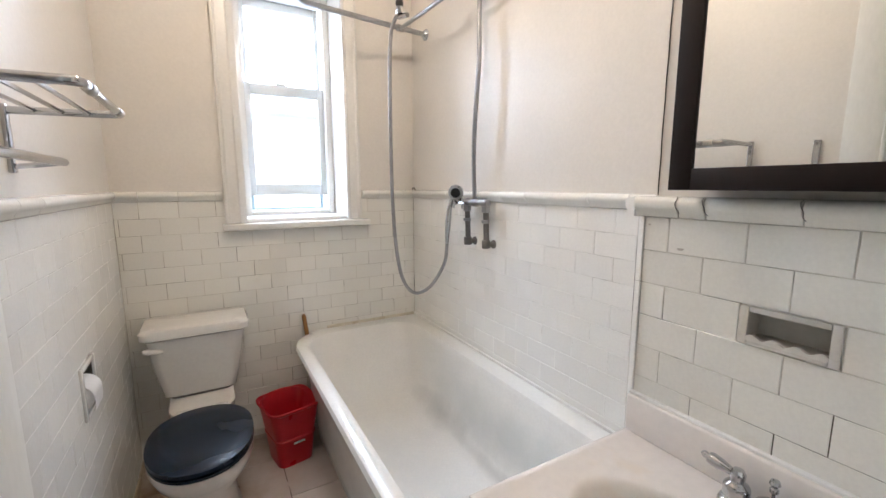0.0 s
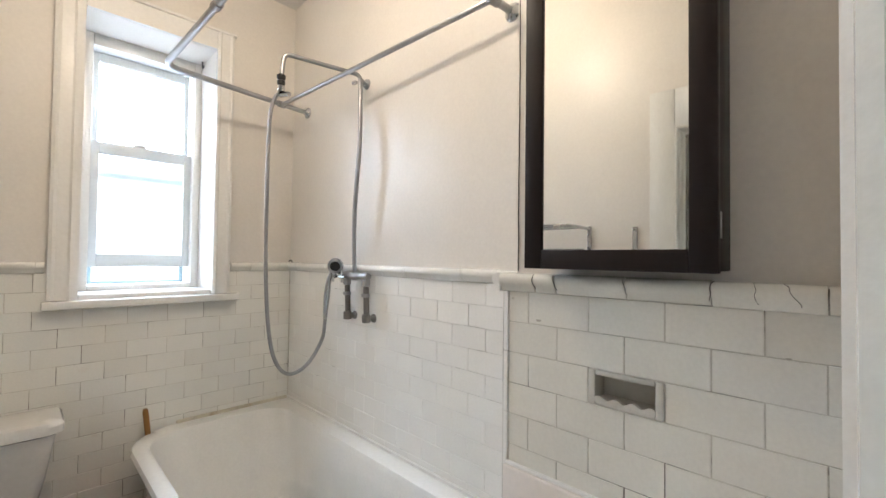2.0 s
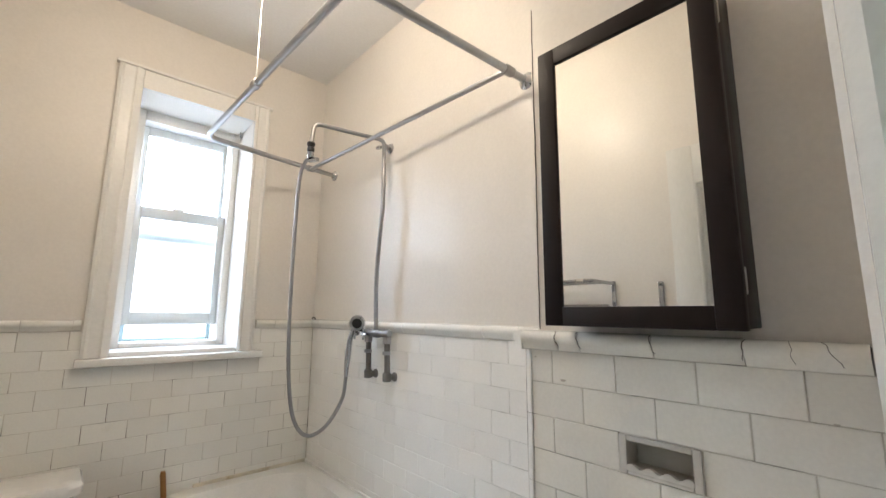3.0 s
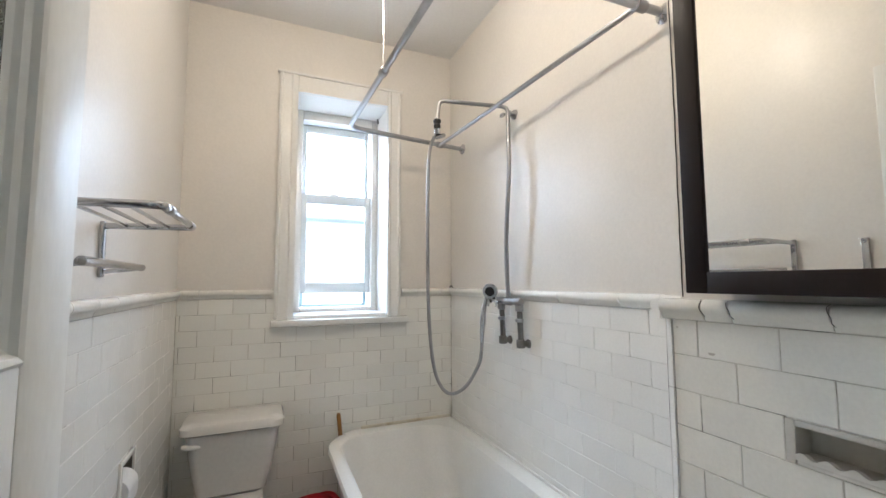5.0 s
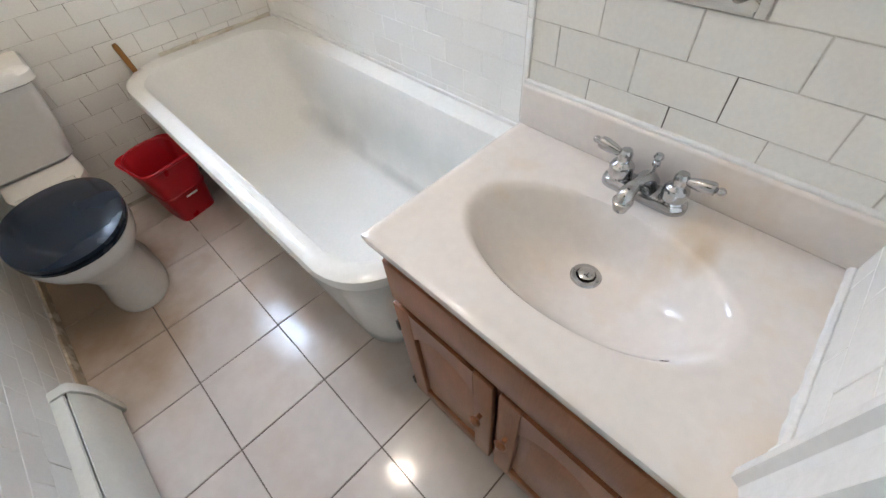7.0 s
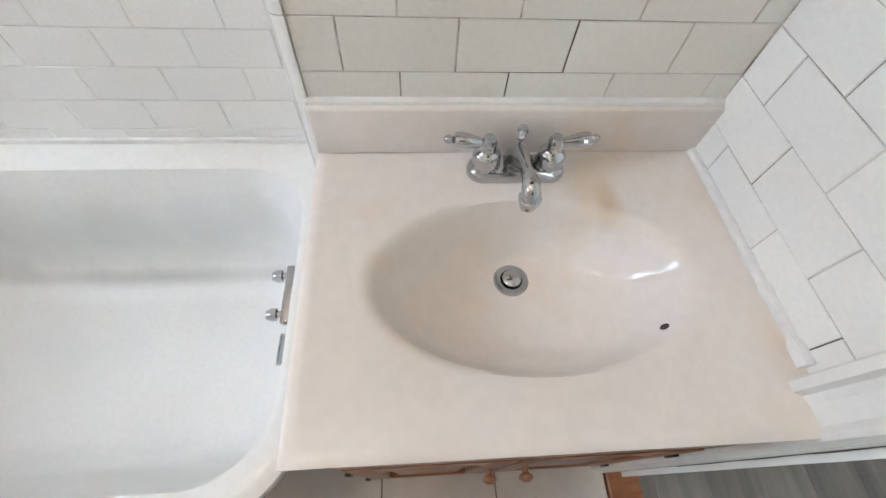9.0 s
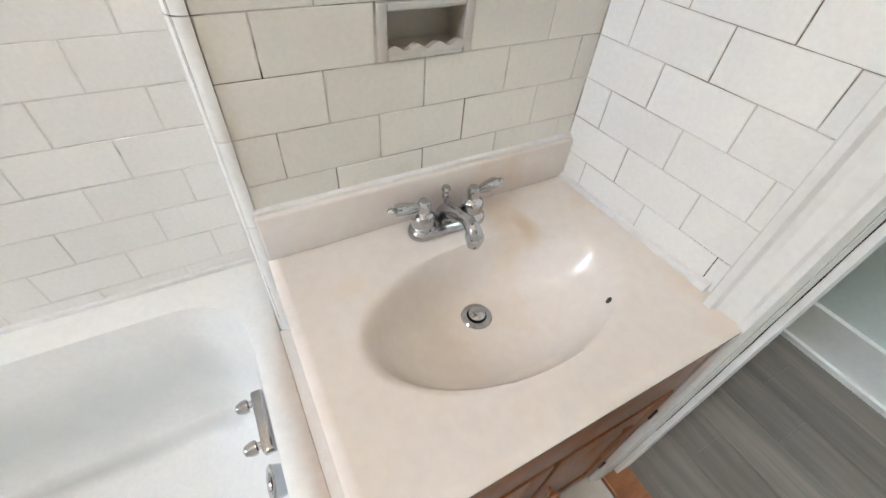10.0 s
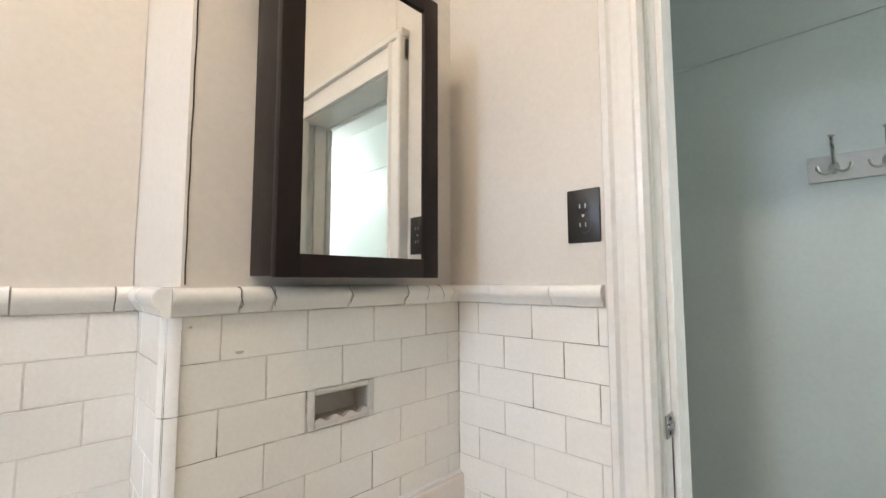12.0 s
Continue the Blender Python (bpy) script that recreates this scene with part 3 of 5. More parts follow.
spart("mixer_body", tube([Vector((1.347, y, 1.325)) for y in (1.472, 1.482, 1.510, 1.522, 1.543, 1.555, 1.588, 1.599, 1.616, 1.626, 1.654, 1.666)], 0.016,
                         radii=[0.014, 0.019, 0.019, 0.014, 0.014, 0.02, 0.02, 0.014, 0.014, 0.019, 0.019, 0.013]), STEEL, "dull metal mixer body")
for y in (1.621, 1.693):
    h = spart("cross_handle", lathe([(0.006, 0), (0.008, 0.012), (0.011, 0.016), (0.008, 0.024), (0, 0.026)], along((1.331, y, 1.321), (1.297, y - 0.012, 1.321)), 12), CHROME, "small chrome cross handle")
    g = rod((1.302, y - 0.01, 1.296), (1.302, y - 0.01, 1.347), 0.005, 8)
    rod((1.302, y - 0.033, 1.321), (1.302, y + 0.013, 1.321), 0.005, 8, g)
    g.transform(sm)
    part("spokes", g, CHROME, h)
spart("cradle", tube(smooth_path([(1.342, 1.666, 1.332), (1.324, 1.698, 1.343), (1.308, 1.703, 1.359)], 4), 0.008), CHROME)
spart("shower_head", lathe([(0.012, -0.03), (0.022, -0.022), (0.036, -0.004), (0.025, 0.006), (0.034, 0.012), (0.025, 0.0125)], along((1.311, 1.681, 1.368), (1.243, 1.596, 1.351)), 24), CHROME, "round chrome hand shower head")
spart("spray_plate", lathe([(0, 0.0128), (0.020, 0.0128), (0.025, 0.0122)], along((1.311, 1.681, 1.368), (1.243, 1.596, 1.351)), 24), BLACKP, "dark spray face")
spart("handle", tube([Vector(p) for p in ((1.306, 1.703, 1.343), (1.296, 1.714, 1.294), (1.288, 1.713, 1.228), (1.280, 1.708, 1.161), (1.277, 1.704, 1.128))], 0.012, radii=[0.010, 0.013, 0.015, 0.011, 0.009]), CHROME)
spart("hose", tube(smooth_path([(1.277, 1.704, 1.128), (1.266, 1.713, 1.030), (1.213, 1.751, 0.919), (1.142, 1.771, 0.888), (1.081, 1.764, 0.947), (1.045, 1.758, 1.073), (1.031, 1.769, 1.304), (1.027, 1.769, 1.623), (1.028, 1.765, 1.910),
                                (1.032, 1.756, 2.032), (1.041, 1.734, 2.087), (1.054, 1.701, 2.105)], 14), 0.0078, 10, ridge=0.10), STEEL, "long ribbed steel shower hose in a loop")

riser = tagged(root("shower_riser", (1.343, 1.566, 1.344)), "corrugated metal riser hose with a bent shower arm on top", "shower pipe")
rm = under(riser)


def rpart(name, bm, material, label=""):
    bm.transform(rm)
    return part(name, bm, material, riser, label)


rpart("riser_hose", tube(smooth_path([(1.343, 1.571, 1.337), (1.339, 1.574, 1.459), (1.335, 1.568, 1.602), (1.333, 1.551, 1.756), (1.337, 1.540, 1.910), (1.343, 1.549, 2.065), (1.346, 1.556, 2.185)], 14), 0.0095, 10, ridge=0.08), STEEL)
rpart("arm", tube(rounded_path([(1.346, 1.556, 2.185), (1.346, 1.556, 2.226), (1.051, 1.680, 2.259), (1.043, 1.684, 2.164)], 0.03), 0.0095), STEEL, "bent chrome shower arm")
rpart("ball_joint", lathe([(0.010, -0.03), (0.016, -0.026), (0.016, -0.012), (0.012, -0.008), (0.018, 0), (0.018, 0.012), (0.011, 0.018)], pose(1.042, 1.684, 2.152), 14), BLACKP, "black plastic swivel joint")
rpart("bracket", tube([Vector(p) for p in ((1.042, 1.684, 2.131), (1.047, 1.696, 2.109), (1.056, 1.712, 2.096), (1.067, 1.662, 2.087))], 0.012, radii=[0.012, 0.016, 0.014, 0.010]), CHROME, "chrome hand shower bracket")
rpart("valve", tube([Vector(p) for p in ((1.346, 1.556, 2.195), (1.355, 1.559, 2.197), (1.369, 1.564, 2.199), (1.381, 1.568, 2.201), (1.392, 1.572, 2.203))], 0.01, radii=[0.013, 0.016, 0.009, 0.008, 0.008]), STEEL)
rpart("valve_lever", box(1.322, 1.564, 2.185, 1.338, 1.592, 2.200, 0.003), CHROME)
rpart("wall_flange", lathe([(0.024, 0), (0.022, 0.006), (0.01, 0.010)], along((XW - 0.0005, 1.572, 2.203), (1.346, 1.556, 2.195)), 16), STEEL)

curtain = tagged(root("shower_curtain_rod", (0.717, 1.43, 2.205)), "galvanised three-sided shower curtain rod hung over the tub", "curtain rod")
cm = under(curtain)
RZ = 2.205


def cpart(name, bm, material, label=""):
    bm.transform(cm)
    return part(name, bm, material, curtain, label)


cpart("rail", tube(rounded_path([(XW - 0.004, 2.137, RZ), (0.702, 2.045, RZ + 0.004), (0.735, 0.795, RZ + 0.004), (XW - 0.004, 0.766, RZ)], 0.07, 10), 0.0125), GALV)
cpart("inner_bar", rod((1.235, 2.112, RZ - 0.004), (1.300, 0.772, RZ + 0.004), 0.010), GALV)
for y0, y1 in ((2.137, 2.111), (0.766, 0.775)):
    cpart("flange", lathe([(0.030, 0), (0.030, 0.004), (0.020, 0.012), (0.014, 0.022)], along((XW - 0.0005, y0, RZ), (1.2, y1, RZ)), 20), CHROME)
for a, b in (((0.718, 1.43, RZ + 0.004), (0.714, 1.58, RZ + 0.004)), ((1.300, 0.770, RZ), (1.348, 0.768, RZ)), ((1.235, 2.116, RZ), (1.275, 2.121, RZ))):
    cpart("collar", lathe([(0.0125, -0.02), (0.017, -0.017), (0.017, 0.017), (0.0125, 0.02)], along(a, b), 14), STEEL)
cpart("hanger_wire", rod((0.717, 1.43, RZ + 0.015), (0.715, 1.44, H), 0.0020, 6), GALV, "thin wire up to the ceiling")
cpart("ceiling_hook", lathe([(0.012, 0), (0.010, -0.006), (0.003, -0.01)], pose(0.715, 1.44, H), 10), BRASS)

# ---------------------------------------------------------------- toilet
toilet = tagged(root("toilet", (0.213, 1.95, F)), "white china toilet with a closed navy blue seat lid", "toilet")
om = under(toilet)
TCX = 0.213


def opart(name, bm, material, label="", parent=toilet):
    bm.transform(om)
    return part(name, bm, material, parent, label)


def egg(cx, cy, hw, back, front, z, n=40):
    """An egg-shaped loop: blunt to the wall, long to the front."""
    out = []
    for k in range(n):
        a = k * math.tau / n
        c, s = math.cos(a), math.sin(a)
        out.append((cx + hw * (abs(s) ** 0.9) * (1 if s > 0 else -1), cy + (back if c > 0 else front) * (abs(c) ** (0.8 if c > 0 else 1.0)) * (1 if c > 0 else -1), z))
    return out


CY = 1.755
opart("bowl", loft([egg(TCX + 0.012, 1.80, 0.110, 0.30, 0.175, F), egg(TCX + 0.012, 1.80, 0.110, 0.30, 0.175, F + 0.03), egg(TCX + 0.010, 1.81, 0.098, 0.29, 0.165, F + 0.07), egg(TCX + 0.010, 1.81, 0.098, 0.29, 0.165, F + 0.16),
                    egg(TCX, 1.79, 0.122, 0.30, 0.18, F + 0.23), egg(TCX, CY + 0.01, 0.165, 0.30, 0.215, F + 0.30), egg(TCX, CY, 0.178, 0.32, 0.235, F + 0.345), egg(TCX, CY, 0.180, 0.32, 0.238, F + 0.372), egg(TCX, CY, 0.172, 0.315, 0.231, F + 0.378)], True, True),
      CHINA, "white china bowl on a waisted pedestal")
opart("seat", loft([egg(TCX, CY, 0.169, 0.220, 0.240, F + 0.379), egg(TCX, CY, 0.181, 0.226, 0.250, F + 0.382), egg(TCX, CY, 0.182, 0.226, 0.251, F + 0.392), egg(TCX, CY, 0.175, 0.220, 0.243, F + 0.398)], True, True), NAVY)
opart("lid", loft([egg(TCX, CY, 0.175, 0.220, 0.243, F + 0.3985), egg(TCX, CY, 0.183, 0.227, 0.253, F + 0.402), egg(TCX, CY, 0.182, 0.226, 0.251, F + 0.414), egg(TCX, CY, 0.167, 0.209, 0.231, F + 0.422), egg(TCX, CY, 0.117, 0.143, 0.165, F + 0.426)], True, True), NAVY, "glossy navy blue closed lid")
for x in (TCX - 0.075, TCX + 0.075):
    opart("hinge", box(x - 0.022, 1.965, F + 0.378, x + 0.022, 2.002, F + 0.41, 0.006), CHINA)


def tank_loop(w0, w1, y0, y1, z, r):
    return rrect(TCX - w0, TCX + w1, y0, y1, z, r, r, r * 0.4, r * 0.4, 6)


opart("tank", loft([tank_loop(0.130, 0.130, 2.150, 2.285, 0.440, 0.04), tank_loop(0.150, 0.146, 2.125, 2.295, 0.462, 0.04), tank_loop(0.172, 0.170, 2.108, 2.300, 0.580, 0.04), tank_loop(0.194, 0.194, 2.096, 2.304, 0.738, 0.04)], True, True), CHINA, "white tapered toilet tank")
opart("tank_lid", loft([tank_loop(0.204, 0.204, 2.088, 2.306, 0.739, 0.045), tank_loop(0.215, 0.215, 2.078, 2.311, 0.746, 0.05), tank_loop(0.216, 0.216, 2.077, 2.312, 0.774, 0.05), tank_loop(0.207, 0.207, 2.086, 2.306, 0.787, 0.05), tank_loop(0.168, 0.168, 2.115, 2.285, 0.792, 0.04)], True, True), CHINA, "thick white tank lid")
opart("shelf", loft([egg(TCX, 2.10, 0.12, 0.14, 0.09, F + 0.30), egg(TCX, 2.12, 0.135, 0.15, 0.12, F + 0.37), egg(TCX, 2.17, 0.13, 0.11, 0.06, 0.443)], True, True), CHINA)
opart("flush_lever", tube([Vector(p) for p in ((0.016, 2.091, 0.700), (0.034, 2.086, 0.699), (0.068, 2.086, 0.696), (0.086, 2.087, 0.694))], 0.01, radii=[0.010, 0.011, 0.010, 0.005]), CHINA, "white flush lever")
part_pivot = lathe([(0.012, 0), (0.012, 0.006), (0, 0.008)], along((0.030, 2.0995, 0.699), (0.030, 2.0, 0.699)), 12)
opart("lever_pivot", part_pivot, CHINA)

# ---------------------------------------------------------------- bucket and stick
bucket = tagged(root("bucket", (0.577, 2.085, F)), "empty red plastic mop bucket beside the toilet", "bucket")


def bucket_loop(w, d, z, r, lip=0.0, spout=0.0):
    out = []
    for x, y, zz in rrect(-w, w, -d, d, z, r, r, r, r, 6):
        s = max(0.0, 1 - abs(x) / (w * 0.55)) if y < 0 else 0.0
        out.append((x, y - spout * s, zz + spout * 0.4 * s))
    return out


part("pail", loft([bucket_loop(0.078, 0.068, 0.0, 0.03), bucket_loop(0.092, 0.08, 0.16, 0.035), bucket_loop(0.110, 0.092, 0.285, 0.04, 0, 0.006), bucket_loop(0.119, 0.1, 0.292, 0.045, 0, 0.012), bucket_loop(0.120, 0.101, 0.302, 0.045, 0, 0.014), bucket_loop(0.114, 0.096, 0.305, 0.04, 0, 0.012),
                   bucket_loop(0.105, 0.088, 0.288, 0.038), bucket_loop(0.088, 0.076, 0.16, 0.03), bucket_loop(0.074, 0.064, 0.006, 0.026)], True, True), RED, bucket)
part("band", loft([bucket_loop(0.0895, 0.078, 0.135, 0.034), bucket_loop(0.093, 0.081, 0.138, 0.035), bucket_loop(0.0935, 0.0815, 0.146, 0.035), bucket_loop(0.091, 0.079, 0.149, 0.034)]), RED, bucket, "raised red moulded band")
part("label", box(-0.02, -0.083, 0.118, 0.03, -0.0795, 0.126, 0.001), PAPER, bucket, "small white printed strip")
part("handle", tube(smooth_path([(-0.112, 0, 0.28), (-0.10, 0.06, 0.292), (-0.06, 0.095, 0.30), (0, 0.104, 0.302), (0.06, 0.095, 0.30), (0.10, 0.06, 0.292), (0.112, 0, 0.28)], 5), 0.004, 8), RED, bucket)
bucket.rotation_euler = (0, 0, radians(12))
bucket.scale = (1.08, 1.30, 1.0)
plunger = tagged(root("plunger", (0.656, 2.245, F)), "brown wooden stick handle leaning in the corner behind the tub", "plunger")
part("handle", tube([Vector(p) for p in ((0.105, 0.0, 0.10), (0.09, 0.008, 0.3), (0.052, 0.026, 0.66), (0.0515, 0.0265, 0.672))], 0.011, radii=[0.011, 0.011, 0.0115, 0.008]), STICK, plunger)
part("cup", lathe([(0.012, 0.12), (0.03, 0.10), (0.025, 0.05), (0.042, 0.0), (0.025, 0.0), (0.03, 0.05), (0.0, 0.09)], None, 20), BLACKP, plunger)

# ---------------------------------------------------------------- vanity
vanity = tagged(root("vanity_cabinet", (0.95, 0.28, F)), "honey oak vanity cabinet with two arched panel doors", "cabinet")
vm = under(vanity)
VX, VY0, VY1, VZ = 0.724, -0.010, 0.606, 0.775


def vpart(name, bm, material, label="", parent=vanity):
    bm.transform(vm)
    return part(name, bm, material, parent, label)


vpart("body", boxes((VX + 0.018, VY0, F + 0.09, XS - 0.012, VY1, 0.64), (VX + 0.018, VY1 - 0.015, 0.6401, XS - 0.012, VY1, VZ), (VX + 0.018, VY0, 0.6401, XS - 0.012, VY0 + 0.015, VZ), (VX + 0.075, VY0 + 0.004, F, XS - 0.012, VY1 - 0.004, F + 0.089)), OAK)
vpart("face_frame", boxes((VX, VY0, F + 0.09, VX + 0.0178, VY0 + 0.04, VZ), (VX, VY1 - 0.04, F + 0.09, VX + 0.0178, VY1, VZ), (VX, VY0 + 0.0405, VZ - 0.03, VX + 0.0178, VY1 - 0.0405, VZ), (VX, VY0 + 0.0405, F + 0.09, VX + 0.0178, VY1 - 0.0405, F + 0.135), bevel=0.002), OAK)
vpart("drawer_front", box(VX - 0.016, VY0 + 0.022, 0.63, VX - 0.0004, VY1 - 0.02, 0.755, 0.005), OAK, "plain false drawer front")


def arch_door(y0, y1, z0, z1, hinge_north):
    x = VX - 0.018
    door = vpart("door", boxes((x, y0, z0, VX - 0.0006, y0 + 0.05, z1), (x, y1 - 0.05, z0, VX - 0.0006, y1, z1), (x, y0 + 0.0502, z0, VX - 0.0006, y1 - 0.0502, z0 + 0.055), bevel=0.004), OAK, "oak cabinet door with an arched panel")
    a, b = y0 + 0.0502, y1 - 0.0502
    n = 12
    low = [z1 - 0.055 - 0.055 * (1 - math.sin(math.pi * k / n) ** 0.7) for k in range(n + 1)]
    ys = [a + (b - a) * k / n for k in range(n + 1)]
    loops = [[(xx, ys[k], low[k]) for k in range(n + 1)] + [(xx, ys[k], z1) for k in range(n, -1, -1)] for xx in (x + 0.001, VX - 0.001)]
    vpart("top_rail", loft(loops, True, True), OAK, parent=door)
    outer = [(x + 0.012, ys[k], low[k] + 0.004) for k in range(n + 1)] + [(x + 0.012, b, z0 + 0.05), (x + 0.012, a, z0 + 0.05)]
    cy, cz = (a + b) / 2, (z0 + z1) / 2
    mid = [(x + 0.011, cy + (q[1] - cy) * 0.9, cz + (q[2] - cz) * 0.93) for q in outer]
    inn = [(x + 0.004, cy + (q[1] - cy) * 0.72, cz + (q[2] - cz) * 0.84) for q in outer]
    vpart("panel", loft([outer, mid, inn], False, True), OAK, parent=door)
    ky = y0 + 0.028 if hinge_north else y1 - 0.028
    vpart("knob", lathe([(0.006, 0), (0.006, 0.010), (0.014, 0.016), (0.014, 0.022), (0.007, 0.027), (0, 0.028)], along((x, ky, z1 - 0.19), (x - 0.1, ky, z1 - 0.19)), 16), OAK, "turned oak knob", door)
    hy = y1 - 0.002 if hinge_north else y0 + 0.002
    for z in (z0 + 0.055, z1 - 0.10):
        vpart("hinge", box(x - 0.004, hy - 0.003, z - 0.018, VX - 0.001, hy + 0.007, z + 0.018, 0.002), BLACKP, parent=door)


arch_door(0.306, VY1 - 0.02, F + 0.105, 0.612, True)
arch_door(VY0 + 0.022, 0.291, F + 0.105, 0.612, False)

# sink top
CX0, CX1, CY0, CY1, CZ = 0.702, XS - 0.002, -0.024, 0.622, 0.806
top = tagged(root("sink", (0.95, 0.28, VZ)), "cream cultured marble sink top with an oval basin", "sink")
km = under(top)


def kpart(name, bm, material, label="", parent=top):
    bm.transform(km)
    return part(name, bm, material, parent, label)


def sink_bowl():
    cx, cy = 0.925, 0.297
    turns = [k * math.tau / 60 for k in range(60)] + [math.atan2(b - cy, a - cx) % math.tau for a in (CX0, CX1) for b in (CY0, CY1)]
    turns = sorted(turns)
    n = len(turns)
    loops = []

    def edge(k, inset):
        a = turns[k]
        c, s = math.cos(a), math.sin(a)
        x0, x1, y0, y1 = CX0 + inset, CX1 - 0.001, CY0 + inset * 0.2, CY1 - inset
        t = min((x1 - cx) / c if c > 1e-9 else 9, (x0 - cx) / c if c < -1e-9 else 9, (y1 - cy) / s if s > 1e-9 else 9, (y0 - cy) / s if s < -1e-9 else 9)
        x, y = cx + c * t, cy + s * t
        return x, y - 0.042 * (CX1 - x) * max(0.0, (cy - y) / (cy - CY0))
    for z, inset in ((VZ + 0.001, 0.004), (CZ - 0.012, 0.0), (CZ - 0.003, 0.0), (CZ + 0.0005, 0.006), (CZ, 0.018), (CZ - 0.0025, 0.026)):
        loops.append([(*edge(k, inset), z) for k in range(n)])
    for f, dz, shift in ((1.06, -0.003, 0), (1.0, -0.006, 0), (0.95, -0.018, 0), (0.88, -0.045, 0.003), (0.78, -0.075, 0.010), (0.62, -0.100, 0.02), (0.42, -0.112, 0.035), (0.2, -0.118, 0.045), (0.09, -0.119, 0.05)):
        loops.append([(cx + shift + 0.137 * f * math.cos(turns[k]), cy + 0.008 * (1 - f) + 0.238 * f * math.sin(turns[k]), CZ + dz) for k in range(n)])
    return loft(loops, False, True)


kpart("basin", sink_bowl(), MARBLE)
kpart("backsplash", box(XS - 0.022, CY0, CZ - 0.003, XS - 0.0015, CY1, 0.898, 0.006, 3), MARBLE, "low cream backsplash with rounded top")
structure("caulk", boxes((XS - 0.014, CY0, 0.896, XS - 0.001, CY1, 0.904), bevel=0.003), CAULK, "rough white caulk line round the sink top", "caulk")
bm = bmesh.new()
bead = []
for k in range(29):
    u = k / 28
    x = XS - 0.02 - u * 0.375
    y = YC - math.tan(radians(SKEW)) * (XS - x) + 0.006
    r = 0.0052 + 0.0009 * math.sin(k * 2.3) * math.sin(k * 0.7) + (0.0034 if k > 25 else 0.0016 if k in (20, 21, 23) else 0)
    bead.append([(x, y + r * 1.3 * math.cos(a), CZ + 0.002 + r * 1.6 * math.sin(a)) for a in [j * math.tau / 8 for j in range(8)]])
structure("caulk", loft(bead, True, True), CAULK, "lumpy white caulk where sink top meets the tiles", "caulk", True)
drain = tagged(root("sink_drain", (0.977, 0.304, CZ - 0.1185)), "chrome pop-up sink drain in the basin", "drain")
part("flange", lathe([(0.016, 0.001), (0.019, 0.004), (0.027, 0.004), (0.030, 0.001), (0.030, -0.002)], None, 28), CHROME, drain)
part("gap", lathe([(0, 0.0012), (0.019, 0.0012)], None, 20), CRACK, drain)
part("stopper", lathe([(0.012, 0.001), (0.016, 0.006), (0.016, 0.009), (0.010, 0.012), (0, 0.0125)], None, 24), CHROME, drain)
part("overflow_hole", lathe([(0, 0.0008), (0.0066, 0.0008), (0.0069, -0.002)], along((-0.1207, -0.1866, 0.087), (-0.052, -0.1283, 0.1305)), 14), CRACK, drain)

# faucet
faucet = tagged(root("faucet", (1.118, 0.301, CZ)), "chrome centerset bathroom faucet with two lever handles", "faucet")


def base_loop(w, d, z):
    return rrect(-d, d, -w, w, z, d, d, d, d, 8)


part("base", loft([base_loop(0.080, 0.026, 0.0), base_loop(0.080, 0.026, 0.006), base_loop(0.077, 0.024, 0.014), base_loop(0.070, 0.020, 0.018)], True, True), CHROME, faucet)
for s in (-1, 1):
    hv = part("handle", lathe([(0.0215, 0.016), (0.0235, 0.019), (0.0215, 0.022), (0.0222, 0.0235), (0.0222, 0.0250), (0.0222, 0.0385), (0.0220, 0.0400), (0.0195, 0.0450), (0.0185, 0.0460), (0.0135, 0.0495), (0.013, 0.0505), (0.0115, 0.053), (0.0125, 0.060), (0.0125, 0.067), (0.009, 0.074), (0, 0.076)], Matrix.Translation((0, s * 0.051, 0)), 20), CHROME, faucet)
    part("lever", lathe([(0.0065, 0), (0.0085, 0.008), (0.0112, 0.022), (0.0125, 0.036), (0.0112, 0.043), (0.005, 0.046), (0.0068, 0.050), (0.0068, 0.054), (0.004, 0.058), (0, 0.060)], along((0, s * 0.060, 0.063), (0.004, s * 0.12, 0.068)), 14), CHROME, hv)
part("spout", tube(smooth_path([(0.010, 0, 0.012), (-0.002, 0, 0.031), (-0.022, 0, 0.044), (-0.046, 0, 0.055), (-0.068, 0, 0.062), (-0.086, 0, 0.057), (-0.092, 0, 0.045)], 5), 0.012,
                   radii=[0.021, 0.022, 0.022, 0.022, 0.021, 0.021, 0.020, 0.019, 0.018, 0.017, 0.016, 0.0145, 0.013, 0.012, 0.011, 0.0105, 0.0105, 0.0108, 0.011, 0.0115, 0.0118, 0.012, 0.0124, 0.013, 0.0135, 0.0138, 0.0142, 0.0146, 0.0146, 0.0148, 0.015]), CHROME, faucet)
part("aerator", lathe([(0.0115, -0.014), (0.0125, -0.012), (0.0155, 0), (0.0155, 0.004), (0.014, 0.006)], Matrix.Translation((-0.092, 0, 0.041)), 18), CHROME, faucet)
part("spout_ring", lathe([(0.0145, -0.003), (0.0172, -0.001), (0.0172, 0.002), (0.0145, 0.004)], Matrix.Translation((-0.092, 0, 0.046)), 18), CHROME, faucet)
part("lift_rod", lathe([(0.0045, -0.016), (0.0035, 0.0), (0.003, 0.03), (0.007, 0.034), (0.007, 0.04), (0.004, 0.043), (0.009, 0.05), (0.007, 0.056), (0, 0.057)], Matrix.Translation((0.014, 0, 0.024)), 14), CHROME, faucet)

# ---------------------------------------------------------------- mirror cabinet
med = tagged(root("medicine_cabinet", (1.13, 0.318, 1.39)), "dark espresso framed mirror medicine cabinet above the sink", "mirror cabinet")
mm = under(med)
MY0, MY1, MZ0, MZ1, MX = 0.146, 0.511, 1.390, 2.03, 1.084


